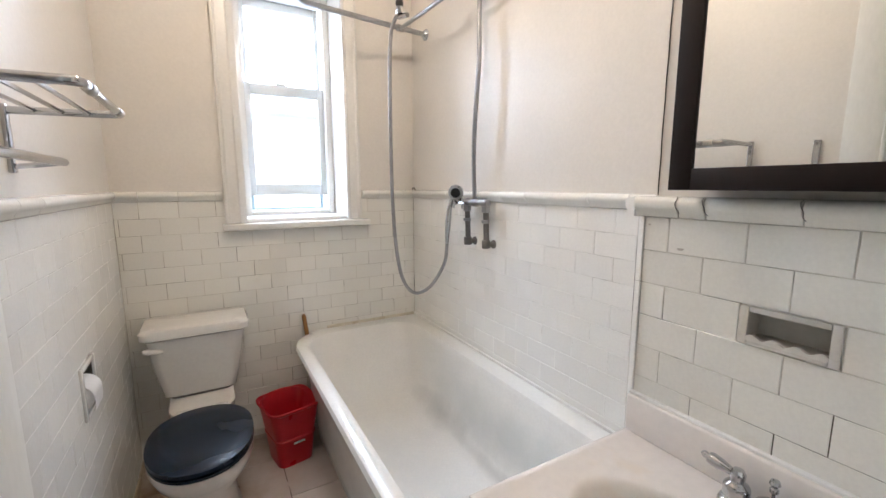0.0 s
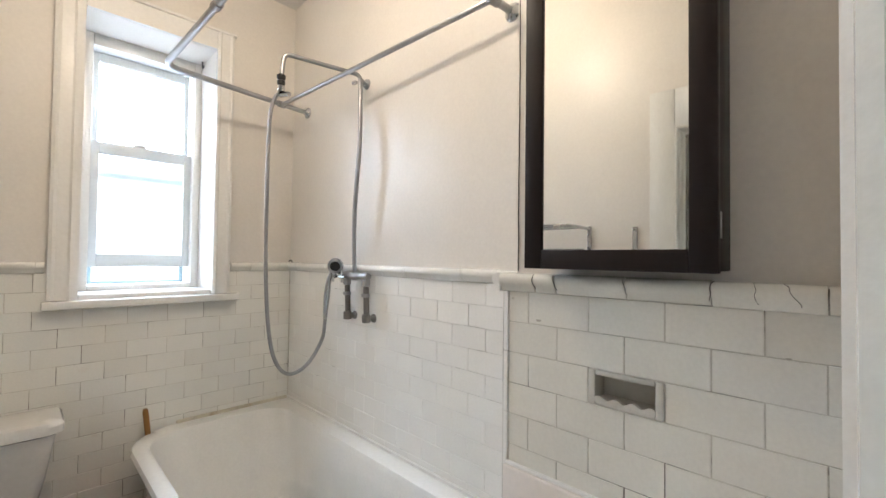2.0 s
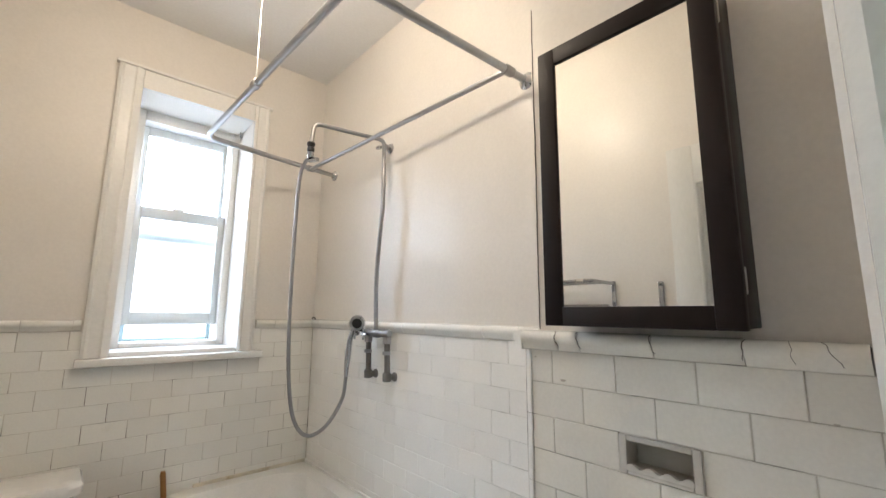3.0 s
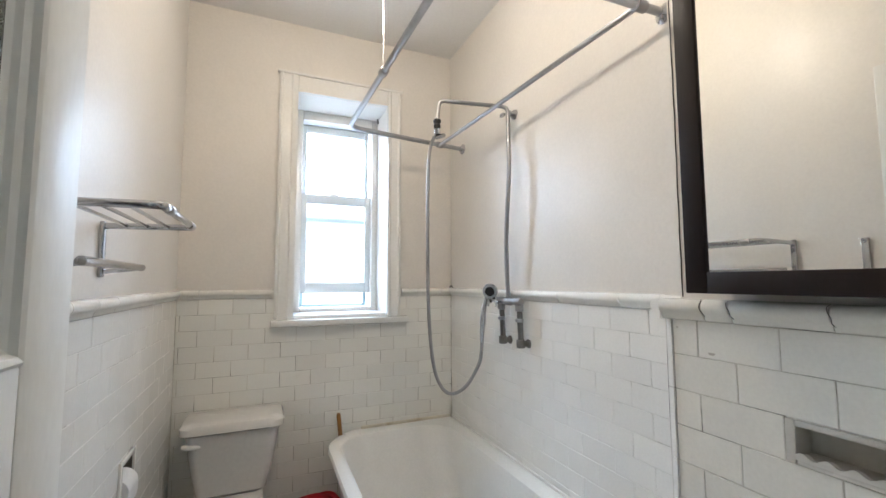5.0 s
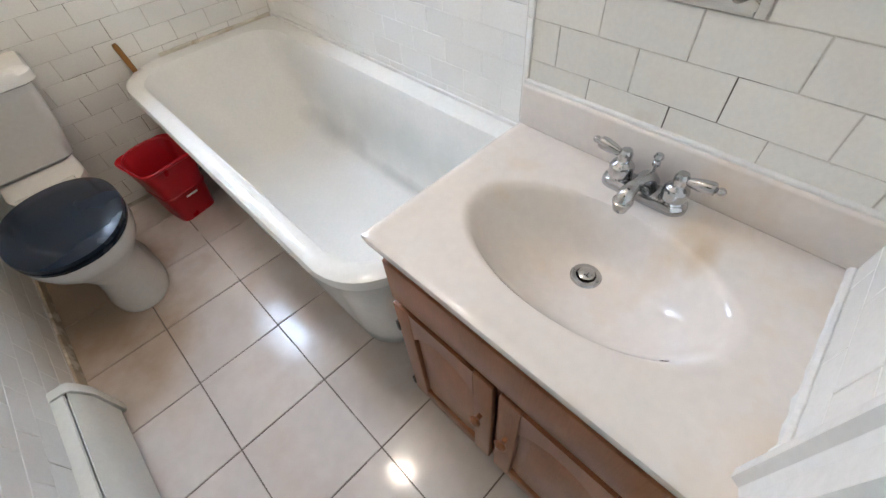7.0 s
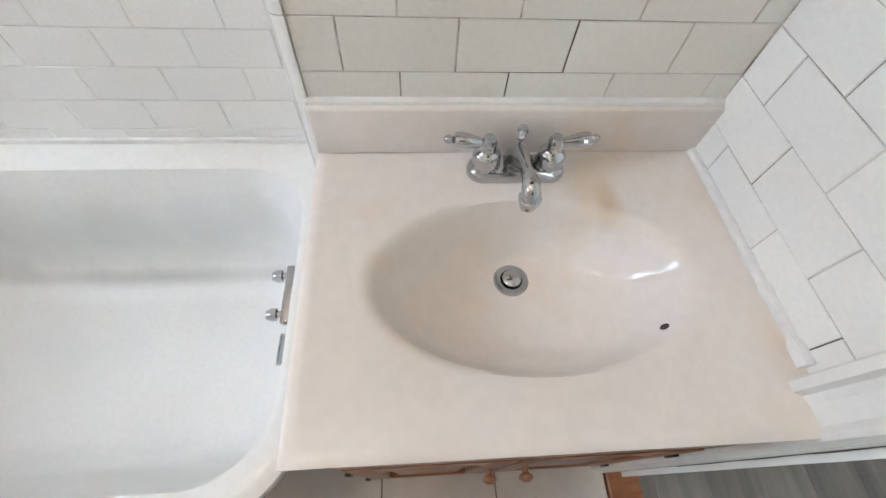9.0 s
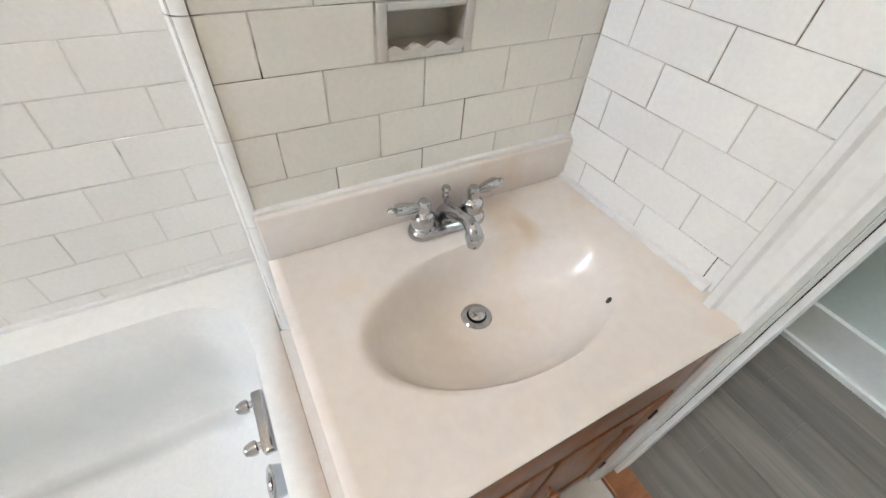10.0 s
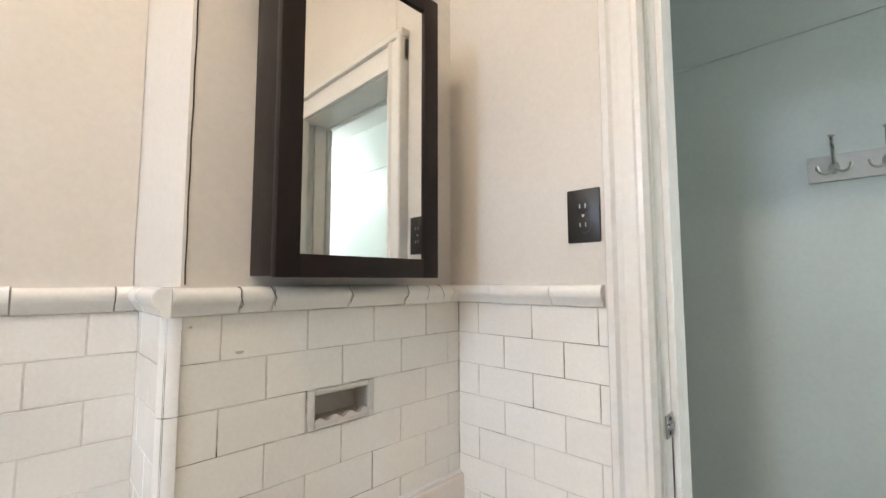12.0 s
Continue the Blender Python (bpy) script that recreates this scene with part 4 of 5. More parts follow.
def mpart(name, bm, material, label="", parent=med):
    bm.transform(mm)
    return part(name, bm, material, parent, label)


mpart("body", box(MX + 0.0205, MY0 + 0.004, MZ0 + 0.003, XU - 0.001, MY1 - 0.004, MZ1 - 0.003, 0.002), ESPRESSO)
mdoor = mpart("door", boxes((MX, MY0, MZ0, MX + 0.020, MY0 + 0.042, MZ1), (MX, MY1 - 0.042, MZ0, MX + 0.020, MY1, MZ1), (MX, MY0 + 0.0423, MZ0, MX + 0.020, MY1 - 0.0423, MZ0 + 0.040), (MX, MY0 + 0.0423, MZ1 - 0.040, MX + 0.020, MY1 - 0.0423, MZ1), bevel=0.002), ESPRESSO, "dark wood mirror frame")
mpart("mirror", box(MX + 0.006, MY0 + 0.038, MZ0 + 0.036, MX + 0.012, MY1 - 0.038, MZ1 - 0.036), MIRROR, "clear mirror glass", mdoor)
for z in (1.47, 1.95):
    mpart("hinge", box(MX + 0.018, MY0 - 0.0015, z - 0.022, MX + 0.024, MY0 + 0.006, z + 0.022, 0.001), STEELDULL, parent=mdoor)

# ---------------------------------------------------------------- soap dish
soap = tagged(root("soap_dish", (XS, 0.328, 1.137)), "recessed grey china soap dish set into the tiles", "soap dish")
part("frame", boxes((-0.008, -0.0755, -0.0375, -0.001, -0.0605, 0.0375), (-0.008, 0.0605, -0.0375, -0.001, 0.0755, 0.0375), (-0.008, -0.0602, 0.0265, -0.001, 0.0602, 0.0375), (-0.008, -0.0602, -0.0375, -0.001, 0.0602, -0.0285), bevel=0.003), SOAP, soap)
part("recess", boxes((0.046, -0.062, -0.0265, 0.050, 0.062, 0.0265), (0.0, -0.0645, -0.0285, 0.046, -0.0622, 0.0285), (0.0, 0.0622, -0.0285, 0.046, 0.0645, 0.0285), (0.0, -0.0620, 0.0268, 0.046, 0.0620, 0.0285), (0.0, -0.0620, -0.0285, 0.046, 0.0620, -0.0265)), SOAPIN, soap, "darker tan recess")
lipb = bmesh.new()
ln = 24
loft([[(-0.0085, -0.061 + 0.122 * k / ln, -0.0290) for k in range(ln + 1)] + [(-0.0085, -0.061 + 0.122 * k / ln, -0.020 + 0.004 * math.sin(k / ln * math.tau * 3.5)) for k in range(ln, -1, -1)],
      [(0.004, -0.061 + 0.122 * k / ln, -0.0290) for k in range(ln + 1)] + [(0.004, -0.061 + 0.122 * k / ln, -0.022 + 0.004 * math.sin(k / ln * math.tau * 3.5)) for k in range(ln, -1, -1)]], True, True, bm=lipb)
part("lip", lipb, SOAP, soap, "wavy ribbed front lip")

# ---------------------------------------------------------------- outlet
outlet = tagged(root("outlet", (0.8275, YC - 0.0146, 1.520)), "black double socket plate on the cream wall", "outlet")
part("plate", box(-0.036, 0, -0.057, 0.036, 0.006, 0.057, 0.003), BLACKP, outlet)
for z in (-0.02, 0.02):
    s = part("socket", lathe([(0.017, 0.005), (0.017, 0.0075), (0.015, 0.008), (0, 0.008)], Matrix.Translation((0, 0, z)) @ pose(0, 0, 0, -90, 0, 0), 20), BLACKP, outlet)
    for x in (-0.006, 0.006):
        part("slot", box(x - 0.0012, 0.0079, z - 0.004, x + 0.0012, 0.0085, z + 0.005), STEELDULL, s)
part("screw", lathe([(0.003, 0.005), (0.003, 0.007), (0, 0.0072)], pose(0, 0, 0, -90, 0, 0), 10), STEELDULL, outlet)
outlet.rotation_euler = (0, 0, radians(SKEW))

# ---------------------------------------------------------------- door leaf
LW, LT = 0.615, 0.036
leaf = tagged(root("door_1", (0.052, YS - 0.006, F + 0.01)), "open white painted door with an obscure glass pane", "door", kind="structure")
leaf.rotation_euler = (0, 0, radians(-3.0))
# own axes: y along the leaf, x through it (face at x = LT)
D0 = F + 0.01
GZ0, GZ1, PZ0, PZ1, ST = 1.335 - D0, 1.93 - D0, 0.22 - D0, 1.10 - D0, 0.09
part("frame", boxes((0, 0, 0, LT, ST, 2.03), (0, LW - ST, 0, LT, LW, 2.03), (0, ST + 0.0003, 0, LT, LW - ST - 0.0003, PZ0), (0, ST + 0.0003, PZ1, LT, LW - ST - 0.0003, GZ0), (0, ST + 0.0003, GZ1, LT, LW - ST - 0.0003, 2.03), bevel=0.0025), DOORPAINT, leaf, "white gloss door frame with brush marks")
part("panel", box(0.013, ST, PZ0, LT - 0.016, LW - ST, PZ1), DOORPAINT, leaf, "recessed lower door panel")


def molding(z0, z1, label):
    bm = bmesh.new()
    y0, y1 = ST, LW - ST
    prof = [(0, 0.001), (0.004, 0.004), (0.010, 0.002), (0.014, -0.004), (0.022, -0.007), (0.026, -0.012), (0.034, -0.0145)]
    loops = []
    for d, h in prof:
        loops.append([(LT + h, y0 + d, z0 + d), (LT + h, y1 - d, z0 + d), (LT + h, y1 - d, z1 - d), (LT + h, y0 + d, z1 - d)])
    loft(loops, bm=bm)
    return part("molding", bm, DOORPAINT, leaf, label, smooth=False)


molding(PZ0, PZ1, "moulded panel edge")
molding(GZ0, GZ1, "moulded edge round the glass")
glass = part("pane", box(0.012, ST + 0.002, GZ0 + 0.002, 0.018, LW - ST - 0.002, GZ1 - 0.002), OBSCURE, leaf, "obscure patterned glass", smooth=False)
KY, KZ = LW - 0.098, 0.99 - D0
rosette = part("rosette", loft([[(LT + x, KY + w * math.cos(a * math.tau / 24), KZ + h * math.sin(a * math.tau / 24)) for a in range(24)] for x, w, h in ((0.0005, 0.027, 0.031), (0.004, 0.027, 0.031), (0.008, 0.015, 0.017))], False, True), ROSETTE, leaf, "rosette thick with chipped white paint")
for dz in (-0.021, 0.021):
    part("screw", lathe([(0.0035, 0), (0.0035, 0.0012), (0, 0.0016)], Matrix.Translation((LT + 0.0052, KY, KZ + dz)) @ pose(0, 0, 0, 0, 90, 0), 10), DARKPIPE, rosette)
part("knob_neck", lathe([(0.010, 0), (0.009, 0.014), (0.013, 0.018), (0.013, 0.026), (0.015, 0.032), (0.015, 0.038)], Matrix.Translation((LT + 0.006, KY, KZ)) @ pose(0, 0, 0, 0, 90, 0), 16), BRASS, leaf, "worn brass knob neck")
part("knob", lathe([(0.010, 0.036), (0.016, 0.040), (0.025, 0.050), (0.0275, 0.060), (0.025, 0.070), (0.017, 0.077), (0, 0.078)], Matrix.Translation((LT + 0.006, KY, KZ)) @ pose(0, 0, 0, 0, 90, 0), 12), CRYSTAL, leaf, "faceted crystal glass knob", smooth=False)
part("keyhole_plate", loft([[(LT + x, KY + 0.003 + w * math.cos(a * math.tau / 18), KZ - 0.055 + h * math.sin(a * math.tau / 18)) for a in range(18)] for x, w, h in ((0.0005, 0.012, 0.020), (0.004, 0.011, 0.019), (0.005, 0.008, 0.015))], False, True), DOORPAINT, leaf, "painted-over keyhole plate")
part("keyhole", box(LT + 0.004, KY + 0.001, KZ - 0.064, LT + 0.0062, KY + 0.006, KZ - 0.048), CRACK, leaf)

# ---------------------------------------------------------------- west wall things
rack = tagged(root("towel_rack", (X0, 1.09, 1.49)), "chrome hotel towel shelf with a bar below on the wall", "towel rack")
am = under(rack)


def apart_(name, bm, material, label=""):
    bm.transform(am)
    return part(name, bm, material, rack, label)


RY0, RY1, RKZ = 0.905, 1.280, 1.562
apart_("shelf_rail", tube(rounded_path([(X0 + 0.012, RY1, RKZ), (X0 + 0.209, RY1, RKZ + 0.004), (X0 + 0.209, RY0, RKZ + 0.004), (X0 + 0.012, RY0, RKZ)], 0.022, 5), 0.0085), CHROME)
for x in (X0 + 0.056, X0 + 0.103, X0 + 0.150):
    apart_("shelf_bar", rod((x, RY0, RKZ + 0.002), (x, RY1, RKZ + 0.002), 0.0045, 8), CHROME)
for y in (RY0, RY1):
    apart_("post", box(X0 + 0.0005, y - 0.010, 1.428, X0 + 0.012, y + 0.009, RKZ + 0.012, 0.003), CHROME)
    apart_("arm", rod((X0 + 0.010, y, 1.442), (X0 + 0.090, y, 1.452), 0.006, 8), CHROME)
    apart_("collar", lathe([(0.0088, -0.02), (0.0105, -0.017), (0.0105, 0.017), (0.0088, 0.02)], along((X0 + 0.209, RY0 + 0.06 if y == RY0 else RY1 - 0.05, RKZ + 0.004), (X0 + 0.209, 2, RKZ + 0.004)), 12), STEELDULL)
apart_("towel_bar", rod((X0 + 0.090, RY0 - 0.012, 1.454), (X0 + 0.090, RY1 + 0.012, 1.454), 0.0095), CHROME)

bracket = tagged(root("towel_bar_bracket", (X0, 0.690, 1.495)), "single chrome towel bar bracket fixed to the wall", "bracket")
part("plate", box(0.0015, -0.011, -0.067, 0.012, 0.011, 0.067, 0.003), CHROME, bracket)
part("screw_hole", lathe([(0, 0.0138), (0.006, 0.0135), (0.007, 0.0115)], Matrix.Translation((0, 0, 0.054)) @ pose(0, 0, 0, 0, 90, 0), 12), DARKPIPE, bracket)

tp = tagged(root("toilet_paper_holder", (X0, (TPY0 + TPY1) / 2, (TPZ0 + TPZ1) / 2)), "recessed toilet paper holder with a part-used white roll", "paper holder")
part("frame", boxes((0.0005, -0.083, -0.083, 0.010, -0.066, 0.083), (0.0005, 0.066, -0.083, 0.010, 0.083, 0.083), (0.0005, -0.0657, 0.066, 0.010, 0.0657, 0.083), (0.0005, -0.0657, -0.083, 0.010, 0.0657, -0.066), bevel=0.003), TILE_WHITE, tp, "white china frame")
part("recess", boxes((-0.089, -0.073, -0.073, -0.086, 0.073, 0.073), (-0.086, -0.0745, -0.0745, 0.0, -0.072, 0.0745), (-0.086, 0.072, -0.0745, 0.0, 0.0745, 0.0745), (-0.086, -0.0718, 0.072, 0.0, 0.0718, 0.0745), (-0.086, -0.0718, -0.0745, 0.0, 0.0718, -0.072)), RECESS, tp, "recess coloured dark for its shade")
part("roll", lathe([(0.018, -0.052), (0.044, -0.052), (0.045, -0.05), (0.045, 0.05), (0.044, 0.052), (0.018, 0.052), (0.018, -0.052)], Matrix.Translation((-0.020, 0, -0.020)) @ pose(0, 0, 0, 90, 0, 0), 32), PAPER, tp, "white paper roll")
part("core", lathe([(0.0178, -0.051), (0.0178, 0.051)], Matrix.Translation((-0.020, 0, -0.020)) @ pose(0, 0, 0, 90, 0, 0), 20), DIRT, tp)
part("spindle", lathe([(0.008, -0.070), (0.008, 0.070)], Matrix.Translation((-0.020, 0, -0.020)) @ pose(0, 0, 0, 90, 0, 0), 12), BLACKP, tp)
part("sheet", loft([[(0.0255, -0.05, -0.024), (0.0255, 0.05, -0.024)], [(0.025, -0.05, -0.05), (0.025, 0.05, -0.05)], [(0.022, -0.05, -0.066), (0.022, 0.05, -0.067)]], closed=False), PAPER, tp)

heat = tagged(root("baseboard_heater", (X0, 1.0, F)), "cream enamelled baseboard radiator cover along the wall", "heater")
HY0, HY1 = 0.60, 1.300
HN, HE = HY0 - 1.0, HY1 - 1.0 - 0.035
HEATER_DEEP, HEATER_TALL = 1.55, 0.74
part("back_cover", loft([[(x * HEATER_DEEP, y, z * HEATER_TALL) for x, z in ((0.001, 0.02), (0.001, 0.29), (0.005, 0.294), (0.023, 0.293), (0.025, 0.286), (0.005, 0.27))] for y in (HN, HE)], True, True), HEATER, heat)
part("front_panel", loft([[(x * HEATER_DEEP, y, z * HEATER_TALL) for x, z in ((0.0275, 0.287), (0.030, 0.290), (0.038, 0.255), (0.046, 0.195), (0.047, 0.03), (0.043, 0.03), (0.042, 0.19))] for y in (HN, HE)], True, True), HEATER, heat)
part("end_cap", loft([[(x * HEATER_DEEP, y, z * HEATER_TALL) for x, z in ((0.0005, 0.0), (0.0005, 0.296), (0.006, 0.300), (0.029, 0.299), (0.036, 0.290), (0.043, 0.252), (0.050, 0.195), (0.052, 0.0))] for y in (HE + 0.003, HE + 0.031, HE + 0.036)], True, True), HEATER, heat, "rounded end cap")
part("gap", box(0.006, HN, 0.045, 0.061, HE + 0.004, 0.13), CRACK, heat)
part("seam", loft([[(x * HEATER_DEEP, y, z * HEATER_TALL) for x, z in ((0.022, 0.23), (0.022, 0.2895), (0.0285, 0.2895), (0.0365, 0.2535), (0.0445, 0.195), (0.0445, 0.04))] for y in (HE - 0.0002, HE + 0.0032)], True, True), CRACK, heat)
structure("baseboard_west", box(X0 + 0.001, HY1 + 0.006, F - 0.004, X0 + 0.011, YN - 0.001, F + 0.05, 0.003), DIRT, "stained brown strip where floor meets wall", "baseboard")

# ---------------------------------------------------------------- hall things
hooks = tagged(root("coat_rack", (0.24, YH, 1.752)), "white painted coat rail with brushed nickel double hooks", "coat rack")
part("board", box(-0.32, 0.0005, -0.043, 0.288, 0.018, 0.043, 0.004), GLOSS, hooks)
for x in (0.222, 0.10, -0.03, -0.16):
    hk = part("hook", lathe([(0.014, 0), (0.013, 0.004), (0.006, 0.007), (0, 0.008)], Matrix.Translation((x, 0.018, 0)) @ pose(0, 0, 0, -90, 0, 0) @ Matrix.Diagonal((1, 1.5, 1, 1)), 16), STEELDULL, hooks, "double coat hook")
    part("prong", tube(smooth_path([(x, 0.022, 0.01), (x, 0.040, 0.04), (x, 0.060, 0.075), (x, 0.072, 0.092)], 4), 0.005, 8), STEELDULL, hk)
    part("cap", lathe([(0, -0.003), (0.009, -0.001), (0.009, 0.003), (0, 0.005)], pose(x, 0.073, 0.094, -30, 0, 0), 12), STEELDULL, hk)
    for s in (-1, 1):
        part("side_hook", tube(smooth_path([(x, 0.022, -0.005), (x + s * 0.02, 0.034, -0.018), (x + s * 0.036, 0.042, -0.012), (x + s * 0.041, 0.044, 0.006)], 4), 0.0048, 8), STEELDULL, hk)
part("screw", lathe([(0.004, 0.018), (0.004, 0.0195), (0, 0.02)], Matrix.Translation((0.265, 0, 0)) @ pose(0, 0, 0, -90, 0, 0), 10), DARKPIPE, hooks)

bulb = tagged(root("ceiling_lamp", (0.62, 1.15, H)), "warm lit bare bulb in a white porcelain ceiling holder", "ceiling lamp")
part("holder", lathe([(0.06, 0), (0.06, -0.015), (0.045, -0.03), (0.012, -0.045), (0.012, -0.095), (0.022, -0.10), (0.02, -0.125)], None, 24), CHINA, bulb)
gb = part("globe", lathe([(0.014, -0.126), (0.018, -0.14), (0.030, -0.16), (0.034, -0.178), (0.028, -0.196), (0.014, -0.205), (0, -0.207)], None, 24), BULB, bulb, "glowing warm glass bulb")
hbulb = tagged(root("hall_lamp", (-2.3, -0.62, 2.6)), "white glass hall ceiling lamp giving cool light", "ceiling lamp")
part("holder", lathe([(0.08, 0), (0.08, -0.02), (0.06, -0.03)], None, 24), CHINA, hbulb)
part("globe", lathe([(0.06, -0.031), (0.075, -0.05), (0.06, -0.075), (0.03, -0.09), (0, -0.094)], None, 24), HALLBULB, hbulb, "glowing white glass shade")


# ---------------------------------------------------------------- pieces of walls and floors
PIECES = {}


def piece_mesh(w, h, d, bevel, material):
    """A slab from the origin: w along x, h along y, its face at z = d, with eased edges."""
    key = (round(w, 4), round(h, 4), d, bevel, material.name)
    if key not in PIECES:
        b = bevel
        loops = [[(0, 0, 0), (w, 0, 0), (w, h, 0), (0, h, 0)], [(0, 0, d - b), (w, 0, d - b), (w, h, d - b), (0, h, d - b)], [(b, b, d), (w - b, b, d), (w - b, h - b, d), (b, h - b, d)]]
        bm = loft(loops, True, True)
        bmesh.ops.recalc_face_normals(bm, faces=bm.faces)
        me = bpy.data.meshes.new("tile")
        bm.to_mesh(me)
        bm.free()
        me.materials.append(material)
        PIECES[key] = me
    return PIECES[key]


TW, TH = 0.1535, 0.0768
GU, GV = 0.0021, 0.0012
ROWS = [1.329 - TH * (k + 1) for k in range(17)]


def lay(parent, material, place, u0, u1, z0, phase_even, holes=(), depth=0.0019, even=0):
    """Running bond of wall tiles on a plane: place(u, z) is the pose of a tile's lower corner."""
    for k, z in enumerate(ROWS):
        top = z + TH
        if top <= z0 + 0.012:
            continue
        low = max(z, z0)
        start = phase_even + (0 if k % 2 == even else TW / 2)
        n0 = math.floor((u0 - start) / TW)
        for i in range(n0, n0 + int((u1 - u0) / TW) + 3):
            a, b = max(u0, start + i * TW), min(u1, start + (i + 1) * TW)
            if b - a < 0.012:
                continue
            cells = [(a, b, low, top)]
            for h0, h1, hz0, hz1 in holes:
                cut = []
                for ca, cb, c0, c1 in cells:
                    if h1 <= ca or h0 >= cb or hz1 <= c0 + 0.004 or hz0 >= c1 - 0.004:
                        cut.append((ca, cb, c0, c1))
                        continue
                    for q in ((ca, min(cb, h0), c0, c1), (max(ca, h1), cb, c0, c1), (max(ca, h0), min(cb, h1), c0, min(c1, hz0)), (max(ca, h0), min(cb, h1), max(c0, hz1), c1)):
                        if q[1] - q[0] > 0.008 and q[3] - q[2] > 0.008:
                            cut.append(q)
                cells = cut
            for ca, cb, c0, c1 in cells:
                me = piece_mesh(cb - ca - GU, c1 - c0 - GV, depth, 0.001, material)
                ob = new("tile", me)
                ob.parent = parent
                j = random.uniform(-0.0003, 0.0003)
                ob.matrix_basis = place(ca + GU / 2, c0 + GV / 2) @ Matrix.Translation((0, 0, j)) @ pose(0, 0, 0, random.uniform(-0.26, 0.26), random.uniform(-0.17, 0.17), random.uniform(-0.15, 0.15))


def frame_of(origin, u, n):
    """A pose with x along u, y up and z along n."""
    u, n, up = Vector(u), Vector(n), Vector((0, 0, 1))
    return Matrix.Translation(origin) @ Matrix((u, up, n)).transposed().to_4x4()


def grout(parent, bm, material):
    part("grout", bm, material, parent, smooth=False)


G = 0.0015
# sink wall: u runs south from the chase corner
grout(wall_chase, boxes((XS - G, YC, 0.80, XS, SY0 - 0.01, CAP0), (XS - G, SY1 + 0.01, 0.80, XS, YJ, CAP0), (XS - G, SY0 - 0.01, 0.80, XS, SY1 + 0.01, SZ0 - 0.009), (XS - G, SY0 - 0.01, SZ1 + 0.01, XS, SY1 + 0.01, CAP0), (XS, YJ, 0.0, XW, YJ + G, CAP0)), GROUT)
lay(wall_chase, TILE, lambda u, z: frame_of((XS - G, -u, z), (0, -1, 0), (-1, 0, 0)), -(YJ - 0.018), -YC, 0.88, -0.2515, [(-0.4055, -0.2515, 1.0980, 1.1760)])
lay(wall_chase, TILE_WHITE, lambda u, z: frame_of((XW - u, YJ + G, z), (-1, 0, 0), (0, 1, 0)), 0.0, XW - XS - 0.018, RIM - 0.01, 0.04)
# tub wall: u runs south from the window wall
grout(wall_east, box(XW - G, YJ + 0.002, 0.3, XW, YN, CAP0), GROUT_PALE)
lay(wall_east, TILE_WHITE, lambda u, z: frame_of((XW - G, YN - u, z), (0, -1, 0), (-1, 0, 0)), 0.006, YN - YJ - 0.002, RIM - 0.02, YN - 0.711)
# window wall: u runs east to west seen from outside, so it is mirrored
grout(wall_north, boxes((X0, YN - G, 0, 0.42, YN, CAP0), (0.42, YN - G, 0, 1.05, YN, 1.186), (1.05, YN - G, 0, XW, YN, CAP0)), GROUT_MID)
lay(wall_north, TILE, lambda u, z: frame_of((u, YN - G, z), (1, 0, 0), (0, -1, 0)), X0 + 0.003, XW - 0.004, F + 0.02, 0.025, [(0.39, 1.056, 1.188, 1.4)])
# door wall
grout(wall_south, box(DX1 + 0.07 - XS, 0, 0.70, 0.0, G, CAP0), GROUT_MID)
lay(wall_south, TILE_WHITE, lambda u, z: frame_of((-u, G, z), (-1, 0, 0), (0, 1, 0)), 0.006, XS - DX1 - 0.075, 0.80, 0.070)
# west wall
grout(wall_west, boxes((X0, YS, 0, X0 + G, TPY0 - 0.005, CAP0), (X0, TPY1 + 0.005, 0, X0 + G, YN, CAP0), (X0, TPY0 - 0.005, 0, X0 + G, TPY1 + 0.005, TPZ0 - 0.005), (X0, TPY0 - 0.005, TPZ1 + 0.005, X0 + G, TPY1 + 0.005, CAP0)), GROUT_PALE)
lay(wall_west, TILE_WHITE, lambda u, z: frame_of((X0 + G, u, z), (0, 1, 0), (1, 0, 0)), 0.02, YN - 0.002, F + 0.01, 0.03, depth=0.0013, holes=[(TPY0 - 0.009, TPY1 + 0.009, TPZ0 - 0.009, TPZ1 + 0.009)])


# cap tiles: a rounded ledge on top of the wainscot, and bullnose pieces down the chase corner
def cap_piece(length, material):
    key = ("cap", round(length, 4), material.name)
    if key not in PIECES:
        prof = [(0, 0), (0.008, 0.0), (0.012, 0.004), (0.014, 0.012), (0.021, 0.018), (0.025, 0.026), (0.025, 0.034), (0.021, 0.041), (0.014, 0.045), (0, 0.046)]
        bm = loft([[(x, z, d) for d, z in prof] for x in (0, length)], True, True)
        bmesh.ops.recalc_face_normals(bm, faces=bm.faces)
        me = bpy.data.meshes.new("cap_tile")
        bm.to_mesh(me)
        bm.free()
        me.materials.append(material)
        me.shade_smooth()
        me.set_sharp_from_angle(angle=radians(50))
        PIECES[key] = me
    return PIECES[key]


def caps(parent, place, u0, u1, first, material=TILE, cuts=()):
    """Cap tiles end to end from u0 to u1, broken at the cuts or else every tile length."""
    u, w, left = u0, first, list(cuts)
    while u < u1 - 0.004:
        e = left.pop(0) if left else min(u1, u + w)
        ob = new("cap_tile", cap_piece(e - u - 0.0022, material))
        ob.parent = parent
        ob.matrix_basis = place(u + 0.0011, CAP0) @ pose(0, random.uniform(-0.0006, 0.0006), 0, 0, random.uniform(-0.4, 0.4), random.uniform(-0.25, 0.25))
        u, w = e, 0.1535


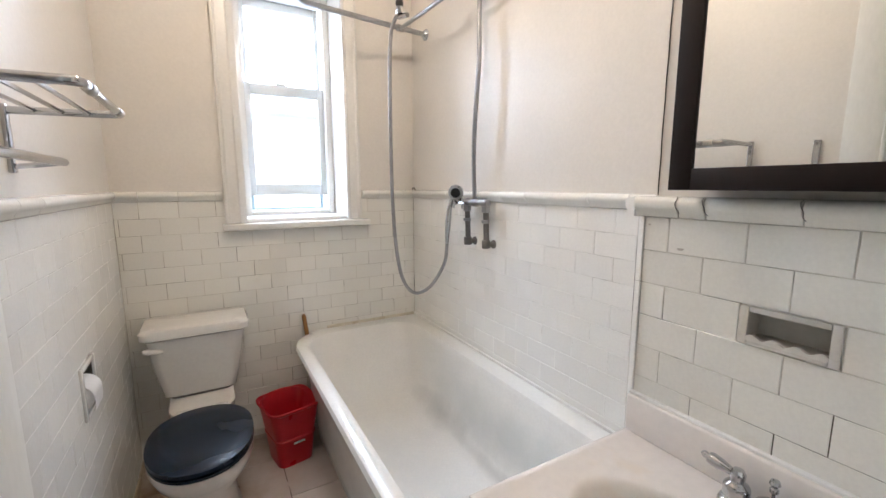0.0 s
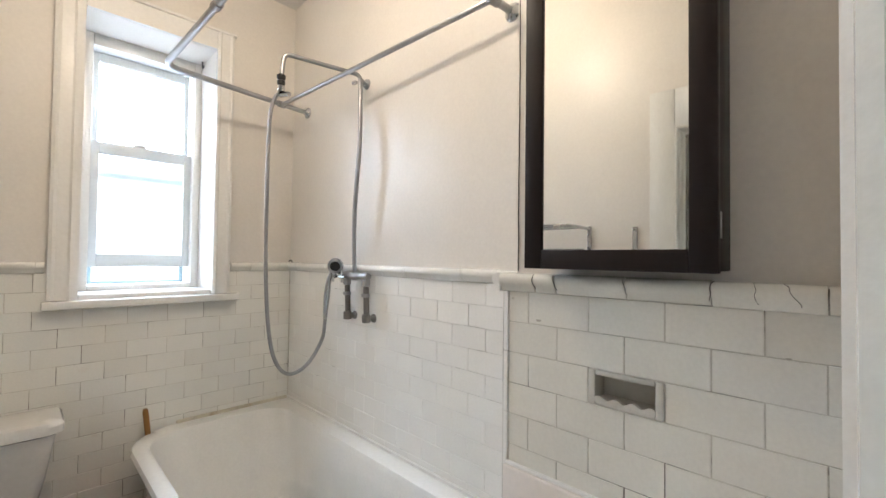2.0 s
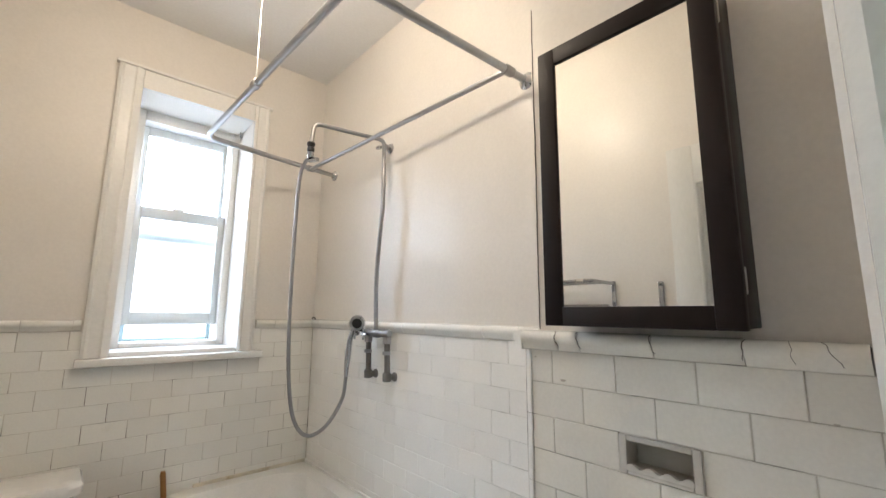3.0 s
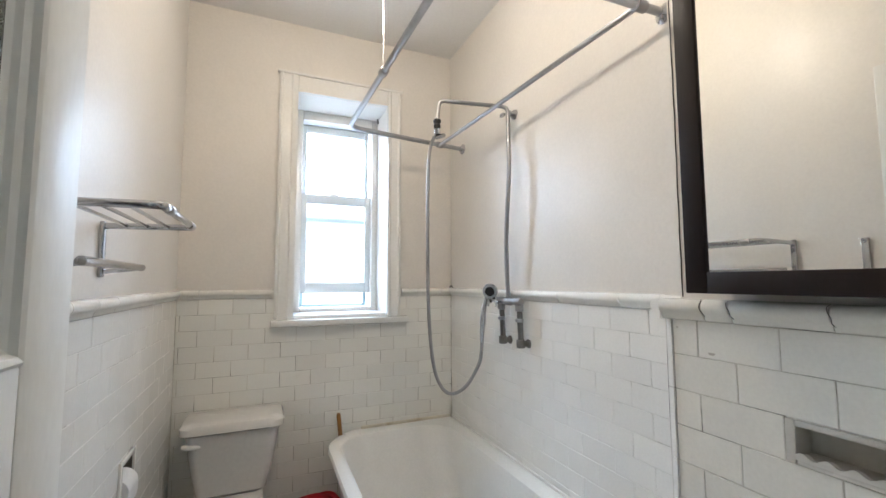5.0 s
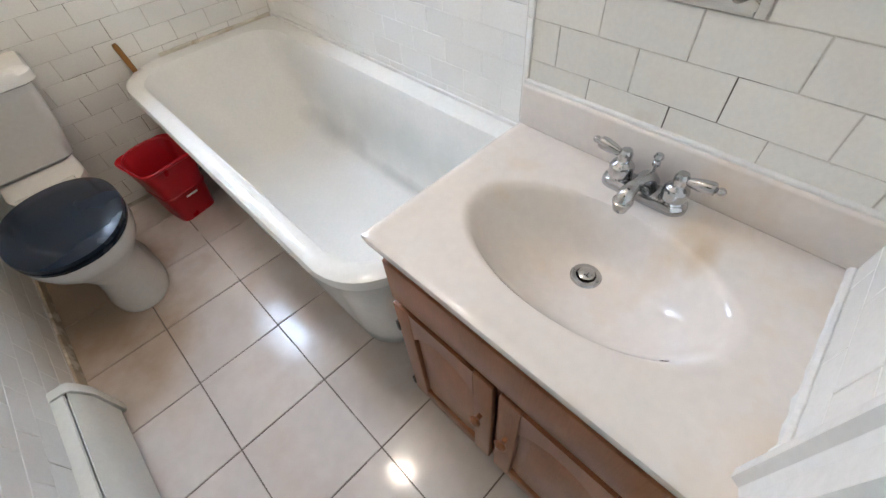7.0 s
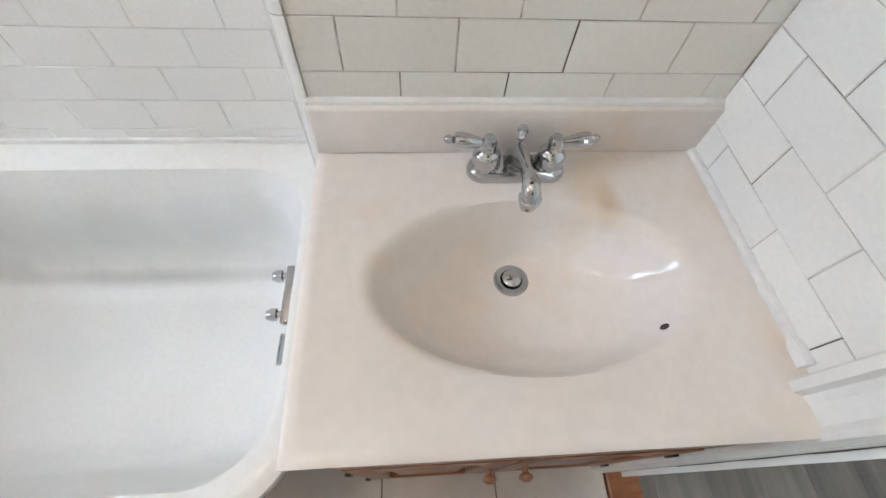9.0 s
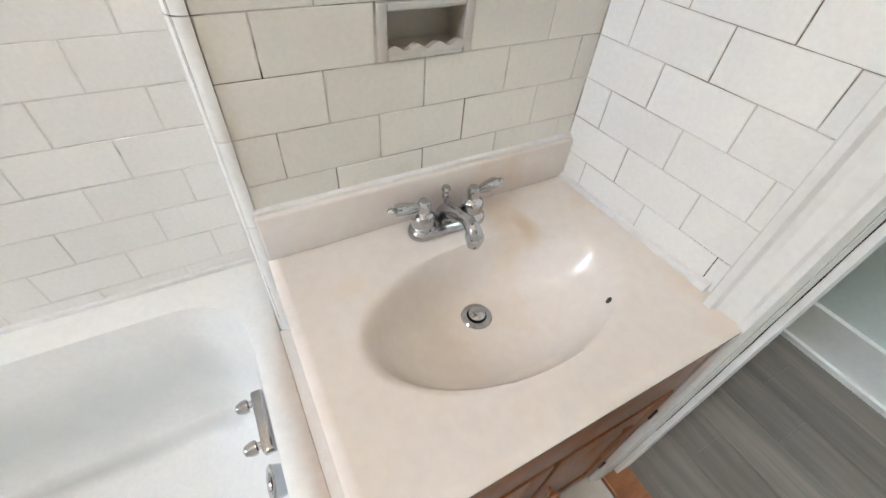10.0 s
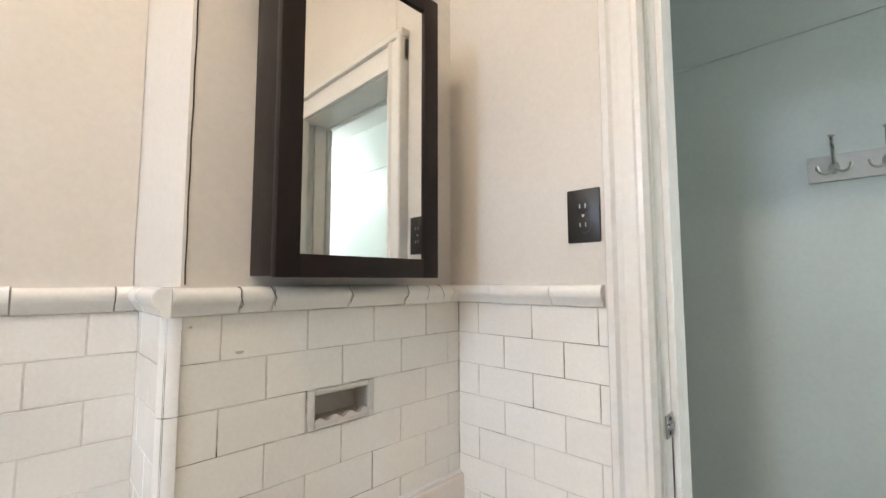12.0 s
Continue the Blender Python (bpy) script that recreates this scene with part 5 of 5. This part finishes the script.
caps(wall_chase, lambda u, z: frame_of((XS, -u, z), (0, -1, 0), (-1, 0, 0)), -YJ, -YC + 0.003, 0.07, cuts=(-0.535, -0.479, -0.321, -0.172))
caps(wall_chase, lambda u, z: frame_of((XW - u, YJ, z), (-1, 0, 0), (0, 1, 0)), 0.0, XW - XS + 0.020, 0.1, TILE_WHITE)
caps(wall_east, lambda u, z: frame_of((XW, YN - u, z), (0, -1, 0), (-1, 0, 0)), 0.0, YN - YJ, 0.12, TILE_WHITE, cuts=[YN - 0.809 - 0.1535 * k for k in range(9, -1, -1)] + [YN - 0.677])
caps(wall_north, lambda u, z: frame_of((u, YN, z), (1, 0, 0), (0, -1, 0)), X0, 0.364, 0.10)
caps(wall_north, lambda u, z: frame_of((u, YN, z), (1, 0, 0), (0, -1, 0)), 1.066, XW, 0.10)
caps(wall_west, lambda u, z: frame_of((X0, u, z), (0, 1, 0), (1, 0, 0)), YS + 0.06, YN, 0.13, TILE_WHITE)
caps(wall_south, lambda u, z: frame_of((-u, 0, z), (-1, 0, 0), (0, 1, 0)), 0.0, XS - DX1 - 0.090, 0.12, TILE_WHITE, cuts=(XS - 1.061, XS - 0.901))
part("grout", boxes((XS - 0.0075, YC + 0.006, CAP0 + 0.001, XS - 0.0005, YJ - 0.02, CAP0 + 0.041)), GROUT, wall_chase, smooth=False)
part("grout", boxes((XW - 0.0075, YJ + 0.03, CAP0 + 0.001, XW - 0.0005, YN - 0.002, CAP0 + 0.041)), GROUT_MID, wall_east, smooth=False)
z = CAP0
while z > RIM - 0.02:
    low = max(RIM - 0.02, z - 0.1525)
    bm = bmesh.new()
    arc = [(XS - 0.007 + 0.022 * (1 - math.cos(radians(a))), YJ + 0.007 - 0.022 * (1 - math.sin(radians(a)))) for a in range(0, 91, 15)]
    loop = [(XS - 0.007, YJ - 0.018), *arc, (XS + 0.018, YJ + 0.007), (XS + 0.018, YJ - 0.018)]
    part("bullnose_tile", loft([[(x, y, zz) for x, y in loop] for zz in (low + 0.0008, z - 0.0008)], True, True, bm=bm), TILE_WHITE, wall_chase)
    z = low

# floor tiles
FT = 0.304
for i in range(-2, 5):
    for j in range(-4, 7):
        a, b = max(X0 + 0.002, 0.2225 + i * FT), min(XW, 0.2225 + (i + 1) * FT)
        c, d = max(YO + 0.062, 0.871 + j * FT), min(YN, 0.871 + (j + 1) * FT)
        if b - a < 0.02 or d - c < 0.02:
            continue
        ob = new("tile", piece_mesh(b - a - 0.004, d - c - 0.004, 0.006, 0.001, FLOORTILE))
        ob.parent = floor
        ob.matrix_basis = pose(a + 0.002, c + 0.002, F - 0.006, random.uniform(-0.06, 0.06), random.uniform(-0.06, 0.06), 0)

# hall planks
y = YH
r = 0
while y < YO + 0.05:
    x = -2.8 - 0.4 * (r * 0.37 % 1)
    e = min(y + 0.15, YO + 0.055)
    while x < 2.2:
        a, b = max(-2.8, x), min(2.2, x + 0.9)
        if b - a > 0.03:
            ob = new("plank", piece_mesh(b - a - 0.0015, e - y - 0.0015, 0.012, 0.0008, HALLFLOOR))
            ob.parent = hall_floor
            ob.matrix_basis = pose(a, y, F - 0.012)
        x += 0.9
    y, r = e, r + 1

# broken joints and cracks across the cap tiles over the sink
for y, lean, deep in ((0.535, 0.006, 1.0), (0.479, 0.010, 1.0), (0.321, 0.008, 0.7), (0.172, -0.004, 0.7), (0.108, 0.003, 0.4), (0.060, 0.022, 0.6)):
    line = []
    for k, (d, z) in enumerate(((0.0135, 0.010), (0.0195, 0.016), (0.0245, 0.025), (0.0248, 0.033), (0.0210, 0.041), (0.0130, 0.0455))):
        line.append(Vector((XS - d - 0.0006, y + lean * (k / 5 - 0.5) + 0.0018 * math.sin(k * 2.1 + y * 40), CAP0 + z)))
    part("crack", tube(smooth_path(line, 4), 0.0005 * deep + 0.0002, 5), CRACK, wall_chase)

# small chips in the glaze of the sink wall
for y, z, w, h in ((0.529, 1.263, 0.0065, 0.0035), (0.604, 1.311, 0.0022, 0.0022), (0.067, 1.2535, 0.0035, 0.0022)):
    loop = [(XS - 0.0052, y + w * (1 + 0.3 * math.sin(3 * a)) * math.cos(a), z + h * (1 + 0.3 * math.cos(2 * a)) * math.sin(a)) for a in [k * math.tau / 12 for k in range(12)]]
    part("chip", loft([loop, [(XS - 0.003, q[1], q[2]) for q in loop]], True, False), SOAPIN, wall_chase, smooth=False)
